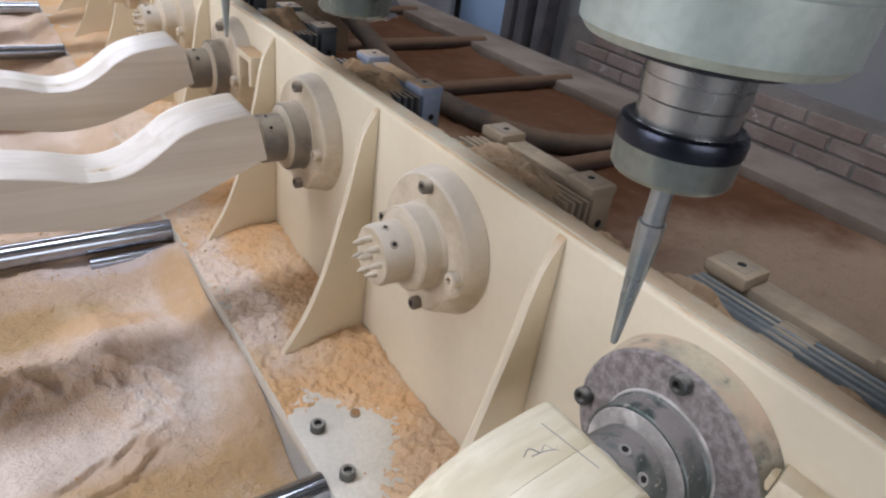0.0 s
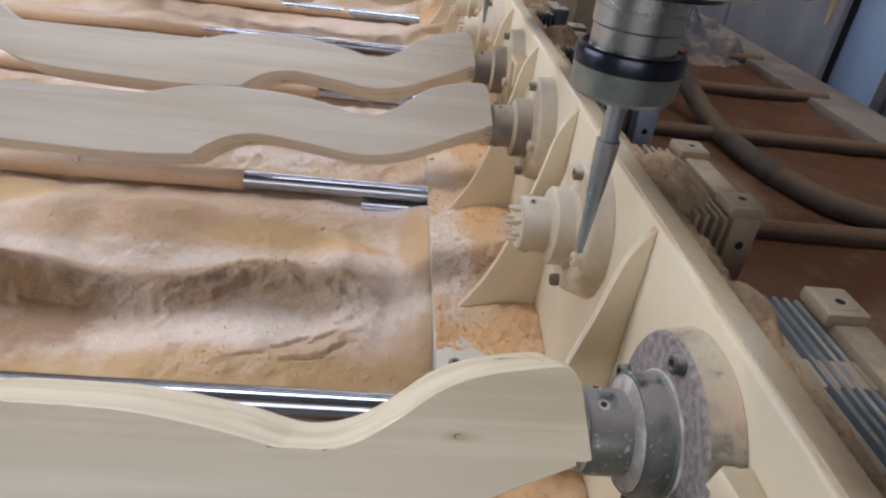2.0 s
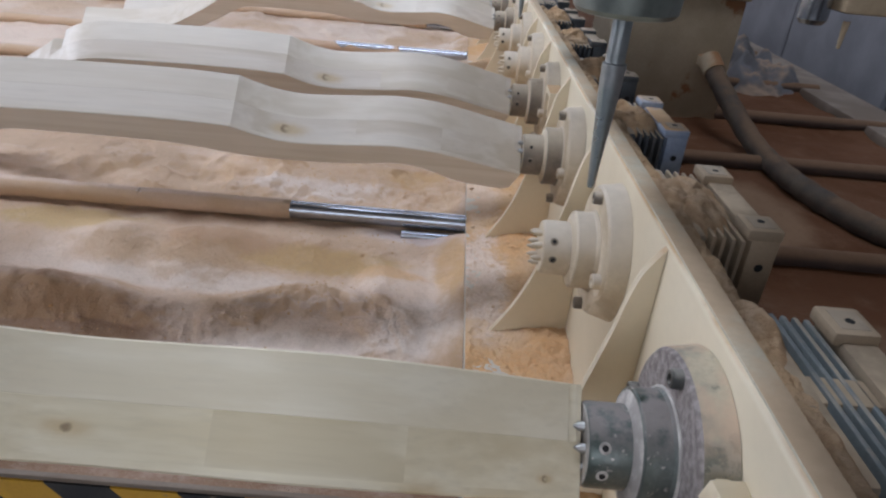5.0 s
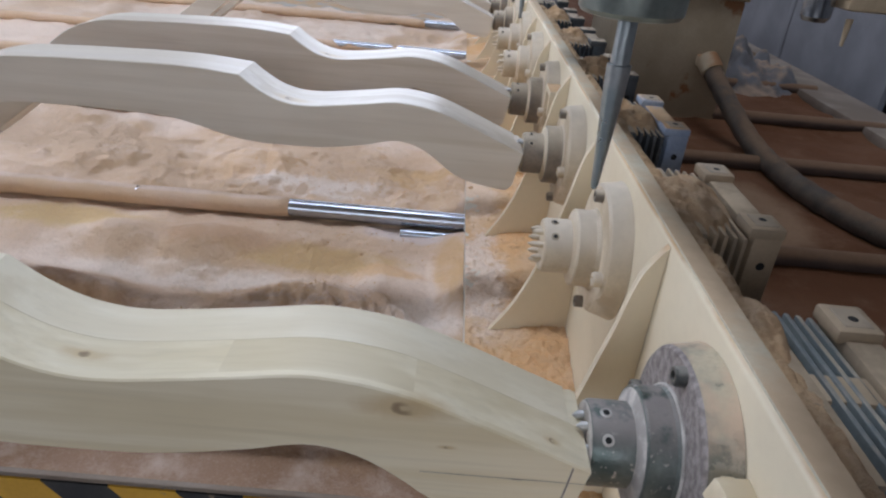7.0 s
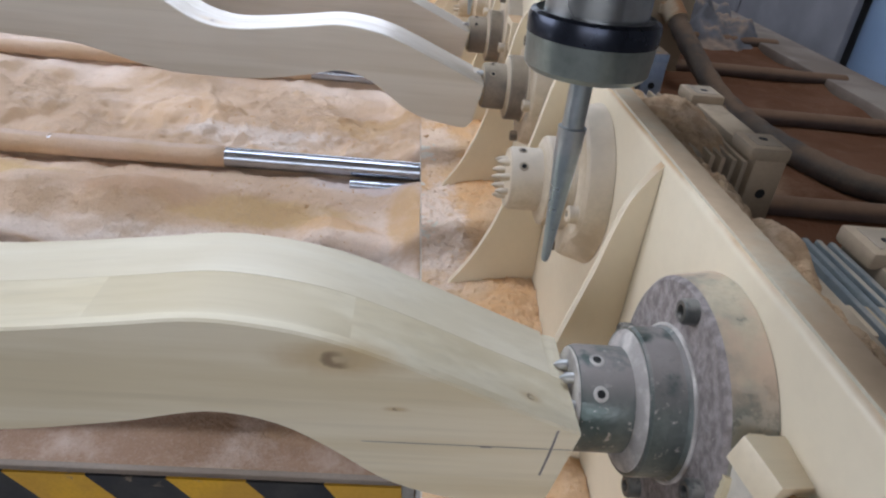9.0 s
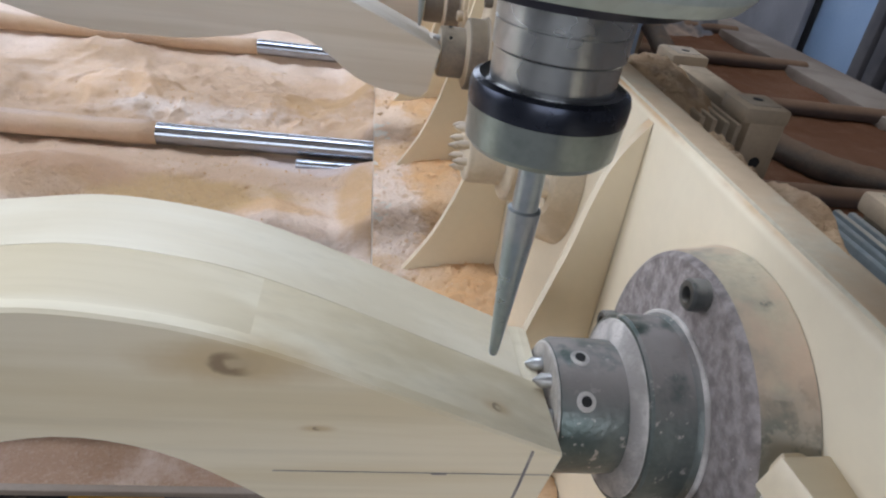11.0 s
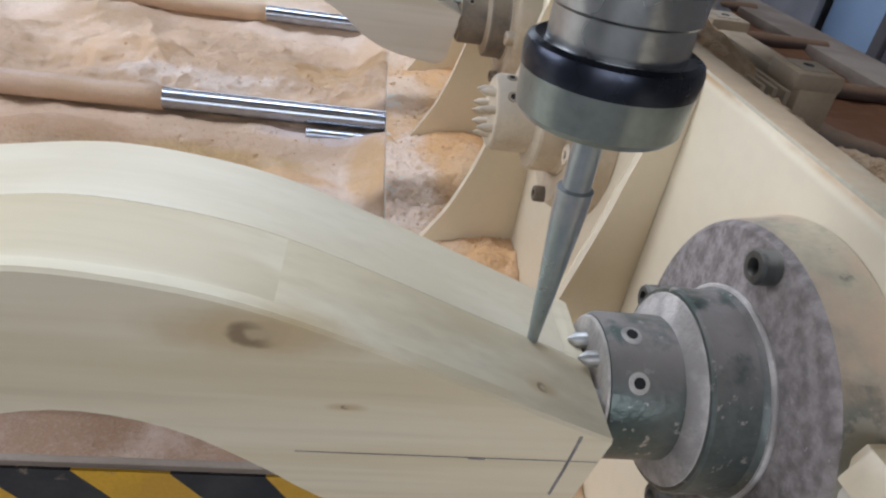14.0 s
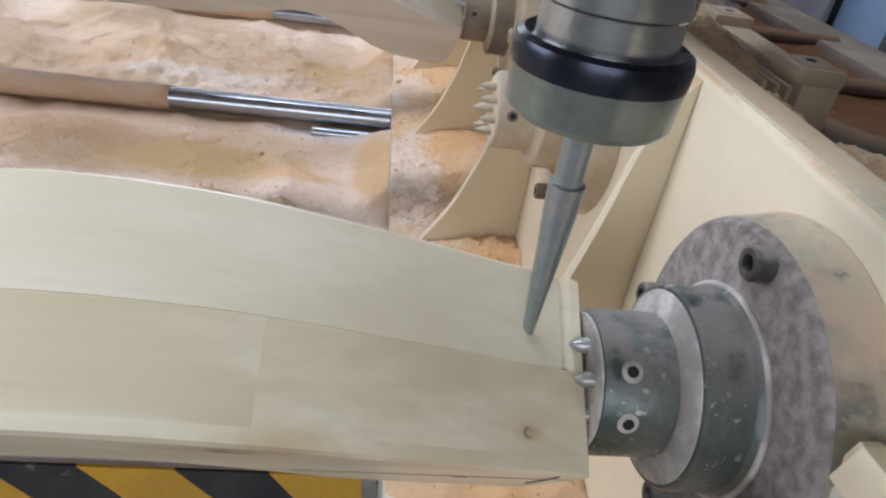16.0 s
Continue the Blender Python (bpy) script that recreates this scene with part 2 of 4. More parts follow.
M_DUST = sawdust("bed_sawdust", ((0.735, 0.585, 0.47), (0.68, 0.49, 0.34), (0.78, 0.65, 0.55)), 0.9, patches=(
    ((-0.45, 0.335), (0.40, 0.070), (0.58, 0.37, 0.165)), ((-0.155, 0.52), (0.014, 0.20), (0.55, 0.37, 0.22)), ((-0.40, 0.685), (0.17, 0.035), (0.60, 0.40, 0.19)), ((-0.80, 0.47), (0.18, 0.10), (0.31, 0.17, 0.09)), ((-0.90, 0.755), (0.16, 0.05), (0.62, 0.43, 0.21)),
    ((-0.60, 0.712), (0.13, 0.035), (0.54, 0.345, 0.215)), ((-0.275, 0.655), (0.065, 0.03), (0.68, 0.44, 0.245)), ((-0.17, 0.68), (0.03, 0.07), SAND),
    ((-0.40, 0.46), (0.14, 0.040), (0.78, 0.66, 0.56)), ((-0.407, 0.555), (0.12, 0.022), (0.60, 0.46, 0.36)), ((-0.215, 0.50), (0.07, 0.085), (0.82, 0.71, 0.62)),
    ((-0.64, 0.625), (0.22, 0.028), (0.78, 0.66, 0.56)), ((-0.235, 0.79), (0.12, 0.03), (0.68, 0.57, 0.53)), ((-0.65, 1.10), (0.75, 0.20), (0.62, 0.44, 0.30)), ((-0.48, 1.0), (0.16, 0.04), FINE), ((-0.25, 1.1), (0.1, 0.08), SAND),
    # front strip: brown dust, darkened to hold the shade under the first leg
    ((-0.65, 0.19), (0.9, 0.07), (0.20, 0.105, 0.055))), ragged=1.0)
M_DUST_ORANGE = sawdust("orange_sawdust", ((0.66, 0.40, 0.20), (0.66, 0.46, 0.285), (0.70, 0.54, 0.39)), 0.4, 7, patches=(
    ((-0.122, 0.60), (0.042, 0.15), FINE), ((-0.12, 0.92), (0.04, 0.10), (0.72, 0.57, 0.44)), ((-0.11, 1.20), (0.05, 0.15), (0.72, 0.57, 0.44))))
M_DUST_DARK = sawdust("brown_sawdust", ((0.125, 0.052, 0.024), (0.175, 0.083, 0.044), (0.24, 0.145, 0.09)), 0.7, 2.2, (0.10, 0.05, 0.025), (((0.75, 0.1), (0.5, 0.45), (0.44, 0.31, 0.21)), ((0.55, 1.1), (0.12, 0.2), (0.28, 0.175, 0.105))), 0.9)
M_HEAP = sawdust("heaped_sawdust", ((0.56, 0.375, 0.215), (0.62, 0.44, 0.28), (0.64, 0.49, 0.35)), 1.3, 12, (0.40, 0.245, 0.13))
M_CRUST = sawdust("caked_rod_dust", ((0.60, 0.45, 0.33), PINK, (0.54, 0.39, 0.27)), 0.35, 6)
M_HOSE = surface("dusty_black_hose", (0.07, 0.056, 0.045), (0.11, 0.085, 0.062), 14, 0.85, relief=0.6, dust=(0.20, 0.125, 0.075), dust_low=0.2, dust_high=1.0, patch=8)
M_REARROD = surface("dust_coated_bar", (0.085, 0.062, 0.05), (0.13, 0.09, 0.066), 9, 0.85, relief=0.25, dust=(0.22, 0.125, 0.07), dust_low=-0.1, dust_high=0.7, patch=7, bare=0.40)
M_BOX = surface("stained_cream_cabinet", (0.42, 0.33, 0.22), (0.36, 0.28, 0.18), 7, 0.7, relief=0.1, spots=((0.26, 0.12, 0.05), 5, 0.58), dust=(0.36, 0.18, 0.08))
M_BED = surface("grey_bed_steel", (0.33, 0.33, 0.31), (0.42, 0.38, 0.32), 6, 0.6, 0.2, relief=0.1, dust=TAN)
M_YELLOW = surface("hazard_yellow", (0.72, 0.40, 0.03), (0.60, 0.33, 0.04), 16, 0.5, relief=0.06, spots=((0.30, 0.22, 0.14), 40, 0.66))
M_BLACK = surface("hazard_black", (0.025, 0.025, 0.028), (0.05, 0.048, 0.045), 16, 0.5, relief=0.06, spots=((0.22, 0.17, 0.12), 40, 0.66))
M_WALL = surface("grey_white_plaster", (0.19, 0.184, 0.18), (0.155, 0.153, 0.155), 1.5, 0.9, relief=0.1)
M_BRICK = surface("brown_grey_brick", (0.19, 0.135, 0.11), (0.25, 0.195, 0.165), 4, 0.9, fine=90, relief=0.5, spots=((0.33, 0.29, 0.26), 9, 0.62))
M_MORTAR = surface("dark_mortar", (0.15, 0.13, 0.115), (0.20, 0.175, 0.155), 6, 0.95, relief=0.3)
M_EDGE = surface("dusty_pale_edge", (0.25, 0.20, 0.155), (0.17, 0.125, 0.09), 4, 0.8, relief=0.1)
M_CONCRETE = surface("stained_concrete", (0.30, 0.28, 0.26), (0.24, 0.22, 0.20), 1.2, 0.85, relief=0.2)
M_DOOR = surface("pale_blue_sheet_door", (0.26, 0.36, 0.51), (0.30, 0.40, 0.54), 2, 0.5, relief=0.04)
M_POST = surface("dark_steel_post", (0.06, 0.055, 0.06), (0.10, 0.09, 0.09), 6, 0.7, relief=0.1)
M_CLOTH = surface("grey_sheet", (0.21, 0.205, 0.215), (0.165, 0.16, 0.17), 2, 0.85, relief=0.1)
M_COVER = surface("dusty_grey_cover", (0.15, 0.145, 0.15), (0.10, 0.092, 0.09), 8, 0.9, relief=0.3, dust=(0.36, 0.25, 0.17), dust_low=0.5, dust_high=1.0, patch=10, bare=0.5)
M_CHIP = wood("offcut_wood", (0.72, 0.60, 0.40), (0.66, 0.53, 0.33))
M_PENCIL = surface("graphite_mark", (0.20, 0.18, 0.18), (0.34, 0.30, 0.27), 80, 0.7)
M_LEG1 = wood("planed_pale_wood_knotty", (0.785, 0.695, 0.51), (0.68, 0.575, 0.375), (
    ((-0.207, -0.040, 0.052), 0.0080), ((-0.192, -0.022, 0.062), 0.0034), ((-0.189, -0.031, 0.062), 0.0022), ((-0.113, -0.040, 0.040), 0.0024),
    ((-0.179, -0.040, 0.022), 0.0016), ((-0.109, -0.026, 0.022), 0.0028), ((-0.416, -0.018, 0.056), 0.0045), ((-0.17, 0.040, 0.0), 0.003)))
M_LEG = wood("planed_pale_wood", (0.67, 0.60, 0.515), (0.595, 0.515, 0.425), (((-0.43, 0.0, -0.022), 0.010), ((-0.26, 0.01, 0.012), 0.004), ((-0.425, -0.02, 0.055), 0.008)))
M_PALE = surface("packed_pale_dust", (0.60, 0.56, 0.51), (0.36, 0.33, 0.30), 55, 0.95, fine=500, relief=0.4)
M_PUTTY = surface("peeling_cream_filler", (0.66, 0.57, 0.37), (0.60, 0.50, 0.31), 40, 0.7, relief=0.2, spots=((0.40, 0.36, 0.28), 90, 0.62))
M_EDGE_GREEN = surface("worn_grey_green_edge", (0.50, 0.46, 0.35), (0.56, 0.49, 0.36), 12, 0.95, relief=0.15, dust=(0.62, 0.46, 0.30), dust_low=0.6, dust_high=1.0, patch=9, bare=0.46)
M_FIN_GAP = surface("dark_fin_gap", (0.055, 0.062, 0.066), (0.09, 0.085, 0.075), 30, 0.8, 0.1, relief=0.2)


# ---------------------------------------------------------------- mesh helpers
def mesh_of(name, bm, material, smooth_angle=None):
    me = bpy.data.meshes.new(name)
    if smooth_angle is not None:
        bmesh.ops.recalc_face_normals(bm, faces=bm.faces)
        for f in bm.faces:
            f.smooth = True
        for e in bm.edges:
            e.smooth = not (len(e.link_faces) == 2 and e.calc_face_angle(0) > radians(smooth_angle))
    bm.to_mesh(me)
    bm.free()
    me.materials.append(material)
    return me


def part(name, bm, material, parent=None, label="", smooth=35):
    ob = new(name, mesh_of(name, bm, material, smooth))
    if parent:
        ob.parent = parent
    if label:
        ob["label"] = label
    return ob


def thing(name, m, label, category, group="", kind=""):
    ob = new(name)
    ob.empty_display_size = 0.05
    ob.matrix_world = m
    return tagged(ob, label, category, group, kind)


def turned(profile, n=48, axis="X", bm=None, centre=(0, 0, 0)):
    """Revolve (along, radius) pairs about an axis."""
    bm = bm or bmesh.new()
    rings = []
    for a, r in profile:
        ring = []
        for i in range(n):
            u = 2 * math.pi * i / n
            c, s = r * math.cos(u), r * math.sin(u)
            p = (a, c, s) if axis == "X" else (c, s, a)
            ring.append(bm.verts.new(Vector(p) + Vector(centre)))
        rings.append(ring)
    for r0, r1 in zip(rings, rings[1:]):
        for i in range(n):
            bm.faces.new((r0[i], r0[(i + 1) % n], r1[(i + 1) % n], r1[i]))
    bm.faces.new(rings[0][::-1])
    bm.faces.new(rings[-1])
    return bm


def box(x0, x1, y0, y1, z0, z1, bevel=0.002, seg=2, bm=None):
    bm = bm or bmesh.new()
    b = bmesh.new()
    bmesh.ops.create_cube(b, size=1.0, matrix=Matrix.Translation(((x0 + x1) / 2, (y0 + y1) / 2, (z0 + z1) / 2)) @ Matrix.Diagonal((x1 - x0, y1 - y0, z1 - z0, 1)))
    if bevel:
        bmesh.ops.bevel(b, geom=b.edges[:], offset=bevel, segments=seg, profile=0.5, affect="EDGES")
    me = bpy.data.meshes.new("tmp")
    b.to_mesh(me)
    b.free()
    bm.from_mesh(me)
    bpy.data.meshes.remove(me)
    return bm


def tube(path, radius, n=16, bm=None):
    """A round bar along a list of points."""
    bm = bm or bmesh.new()
    pts = [Vector(p) for p in path]
    rings = []
    for i, p in enumerate(pts):
        d = (pts[min(i + 1, len(pts) - 1)] - pts[max(i - 1, 0)]).normalized()
        side = d.cross(Vector((0, 0, 1)))
        side = side.normalized() if side.length > 1e-4 else Vector((1, 0, 0))
        up = side.cross(d).normalized()
        r = radius(i / (len(pts) - 1)) if callable(radius) else radius
        rings.append([bm.verts.new(p + r * (math.cos(2 * math.pi * k / n) * side + math.sin(2 * math.pi * k / n) * up)) for k in range(n)])
    for a, b in zip(rings, rings[1:]):
        for i in range(n):
            bm.faces.new((a[i], a[(i + 1) % n], b[(i + 1) % n], b[i]))
    bm.faces.new(rings[0][::-1])
    bm.faces.new(rings[-1])
    return bm


def spline(points, n):
    """n points on a smooth curve through the given ones."""
    p = [Vector(q) for q in points]
    p = [2 * p[0] - p[1]] + p + [2 * p[-1] - p[-2]]
    out = []
    k = len(p) - 3
    for i in range(n):
        s = i * k / (n - 1)
        j = min(int(s), k - 1)
        u = s - j
        a, b, c, d = p[j:j + 4]
        out.append(0.5 * ((2 * b) + (c - a) * u + (2 * a - 5 * b + 4 * c - d) * u * u + (3 * b - a - 3 * c + d) * u ** 3))
    return out


def sheet(x0, x1, y0, y1, step, height):
    """A height field as one mesh."""
    nx, ny = max(2, int((x1 - x0) / step)), max(2, int((y1 - y0) / step))
    vs, fs = [], []
    for j in range(ny + 1):
        for i in range(nx + 1):
            x, y = x0 + (x1 - x0) * i / nx, y0 + (y1 - y0) * j / ny
            vs.append((x, y, height(x, y)))
    for j in range(ny):
        for i in range(nx):
            a = j * (nx + 1) + i
            fs.append((a, a + 1, a + nx + 2, a + nx + 1))
    return vs, fs


def sheet_object(name, fields, material, parent=None):
    vs, fs = [], []
    for v, f in fields:
        k = len(vs)
        vs += v
        fs += [tuple(q + k for q in g) for g in f]
    me = bpy.data.meshes.new(name)
    me.from_pydata(vs, [], fs)
    me.polygons.foreach_set("use_smooth", [True] * len(me.polygons))
    me.materials.append(material)
    ob = new(name, me)
    if parent:
        ob.parent = parent
    return ob


def bell(x, y, cx, cy, sx, sy, turn=0.0):
    c, s = math.cos(turn), math.sin(turn)
    u, v = c * (x - cx) + s * (y - cy), -s * (x - cx) + c * (y - cy)
    return math.exp(-(u / sx) ** 2 - (v / sy) ** 2)


def rough(x, y, scale, octaves=4):
    return noise.fractal(Vector((x * scale, y * scale, 0.37)), 1.0, 2.0, octaves)


# ---------------------------------------------------------------- plan
STATIONS = [0.0, 0.3, 0.6, 0.9, 1.2, 1.5, 1.8, 2.1, 2.4, 2.7]
AXIS_Z = 0.985
PLATE_TOP = 1.078
FOOT_Z = 0.76
BED_END = 0.177
RODS = [0.25, 0.826, 1.39, 1.87, 2.37, 3.03]

# ---------------------------------------------------------------- hall
floor = tagged(part("floor", box(-5.2, 2.6, -4.2, 9.2, -0.2, 0, 0), M_CONCRETE), "stained grey concrete workshop floor", "floor", kind="structure")
tagged(part("wall_east", box(2.52, 2.72, -4.2, 9.2, 0, 4.6, 0), M_WALL), "grey white plastered workshop wall", "wall", kind="structure")
# unseen north, south, west walls and ceiling, added to enclose the lamps
bm = box(-5.2, -3.5, 9.0, 9.2, 0, 4.6, 0)
box(1.1, 2.52, 9.0, 9.2, 0, 4.6, 0, bm=bm)
box(-3.5, 1.1, 9.0, 9.2, 0, 2.35, 0, bm=bm)
box(-3.5, 1.1, 9.0, 9.2, 4.25, 4.6, 0, bm=bm)
tagged(part("wall_north", bm, M_WALL), "unseen plastered grey end wall with a high opening for the far lamp", "wall", kind="structure")
bm = box(-5.2, -2.9, -4.2, -4.0, 0, 4.6, 0)
box(0.5, 2.52, -4.2, -4.0, 0, 4.6, 0, bm=bm)
box(-2.9, 0.5, -4.2, -4.0, 0, 1.3, 0, bm=bm)
box(-2.9, 0.5, -4.2, -4.0, 3.1, 4.6, 0, bm=bm)
tagged(part("wall_south", bm, M_WALL), "unseen plastered grey end wall with an opening for the front lamp", "wall", kind="structure")
bm = box(-5.2, -5.0, -4.0, -0.6, 0, 4.6, 0)
box(-5.2, -5.0, 3.0, 9.0, 0, 4.6, 0, bm=bm)
box(-5.2, -5.0, -0.6, 3.0, 0, 1.3, 0, bm=bm)
box(-5.2, -5.0, -0.6, 3.0, 3.1, 4.6, 0, bm=bm)
tagged(part("wall_west", bm, M_WALL), "unseen plastered grey wall with a wide opening for the side lamp", "wall", kind="structure")
bm = box(-5.2, -3.75, -4.2, 9.2, 4.6, 4.7, 0)
box(1.35, 2.72, -4.2, 9.2, 4.6, 4.7, 0, bm=bm)
for y0, y1 in ((-4.2, 0.8), (1.6, 3.0), (3.8, 9.2)):
    box(-3.75, 1.35, y0, y1, 4.6, 4.7, 0, bm=bm)
tagged(part("ceiling", bm, M_WALL), "unseen grey roof with two long slots for the overhead lamps", "ceiling", kind="structure")

# ---------------------------------------------------------------- bed
bed = thing("machine_bed", pose(0, 0, 0), "grey steel machine bed with a hazard-striped end", "machine bed")
part("top_plate", box(-2.4, -0.004, BED_END, 4.2, 0.655, 0.672, 0.002), M_BED, bed)
part("side_girder", box(-0.1445, 0.03, -0.32, 4.2, 0.30, FOOT_Z - 0.024, 0.004), M_BED, bed)
part("end_panel", box(-2.4, -0.146, BED_END, BED_END + 0.012, 0.28, 0.69, 0.001), M_BED, bed)
part("rear_plate", box(0.032, 1.40, -0.9, 5.2, 0.66, 0.70, 0.003), M_BED, bed)
part("edge_strip", box(1.21, 1.402, -0.9, 5.2, 0.70, 0.745, 0.004), M_EDGE, bed, "pale dusty edge strip")
part("rear_girder", box(0.05, 1.36, -0.8, 5.0, 0.2, 0.658, 0.004), M_BED, bed)
part("lip", box(-2.4, -0.146, BED_END - 0.004, BED_END + 0.004, 0.691, 0.6985, 0.002), M_EDGE, bed, "pale worn edge strip")
for i in range(24):
    bm = bmesh.new()
    x = -0.16 - 0.078 * i
    y0, y1 = BED_END - 0.0035, BED_END - 0.0005
    zt, zb, lean = 0.688, 0.545, 0.115
    q = [(x - 0.078, zt), (x, zt), (x + lean, zb), (x - 0.078 + lean, zb)]
    q = [(min(a, -0.147), b) for a, b in q]
    f = [bm.verts.new((a, y0, b)) for a, b in q]
    g = [bm.verts.new((a, y1, b)) for a, b in q]
    bm.faces.new(f), bm.faces.new(g[::-1])
    for k in range(4):
        bm.faces.new((f[k], f[(k + 1) % 4], g[(k + 1) % 4], g[k]))
    part("hazard_stripe", bm, (M_YELLOW, M_BLACK)[i % 2], bed, ("yellow stripe", "black stripe")[i % 2])


# ---------------------------------------------------------------- beam with gussets
beam = thing("headstock_beam", pose(0, 0, 0), "cream enamelled steel headstock beam, dusty, with curved gussets", "machine frame")
part("upright_plate", box(0.0, 0.022, -0.35, 3.05, FOOT_Z, PLATE_TOP, 0.006, 3), M_PAINT, beam)
part("top_edge", box(0.003, 0.0216, -0.348, 3.048, PLATE_TOP - 0.004, PLATE_TOP + 0.0012, 0.001), M_EDGE_GREEN, beam, "worn grey green top edge")
part("foot_strip", box(-0.145, 0.022, -0.35, 3.05, FOOT_Z - 0.022, FOOT_Z - 0.0005, 0.002), M_FOOT, beam)
GUSSET = [(0.0, 1.073), (-0.006, 1.066), (-0.018, 1.044), (-0.025, 1.015), (-0.031, 0.982), (-0.042, 0.935), (-0.052, 0.893), (-0.063, 0.857), (-0.080, 0.815), (-0.097, 0.785), (-0.112, 0.762)]


def gusset_mesh():
    bm = bmesh.new()
    edge = spline([(x, 0, z) for x, z in GUSSET], 40)
    t = 0.0045
    rows = []
    for side in (-t, t):
        outer = [bm.verts.new((p.x + 0.0008, side, p.z)) for p in edge]
        inner = [bm.verts.new((-0.0005, side, max(p.z, FOOT_Z))) for p in edge]
        rows.append((outer, inner))
    ridge = [bm.verts.new((p.x - 0.0006, 0, p.z)) for p in edge]
    (a, ai), (b, bi) = rows
    for i in range(len(edge) - 1):
        bm.faces.new((a[i], a[i + 1], ai[i + 1], ai[i]))
        bm.faces.new((b[i + 1], b[i], bi[i], bi[i + 1]))
        bm.faces.new((a[i + 1], a[i], ridge[i], ridge[i + 1]))
        bm.faces.new((ridge[i + 1], ridge[i], b[i], b[i + 1]))
    return bm


gm = mesh_of("gusset", gusset_mesh(), M_PAINT, 30)
for y in STATIONS:
    g = new("gusset", gm)
    g.parent = beam
    g.location = (0, y + 0.147, 0)


def socket_bolt(parent, m, r=0.0085, h=0.009, name="bolt", paint=None):
    ob = part(name, turned([(0, r), (h * 0.85, r), (h, r * 0.86), (h, r * 0.52), (h * 0.45, r * 0.48)], 20, "Z"), paint or M_BOLT, parent)
    ob.matrix_local = m
    if paint:
        part("socket", turned([(h * 0.46, r * 0.46), (h * 0.5, r * 0.45)], 12, "Z"), M_HOLE_SHADE, ob)
    return ob


for y in (0.244, 0.316, 1.52, 1.60):
    o = socket_bolt(beam, pose(-0.122, y, FOOT_Z), 0.0085, 0.010)


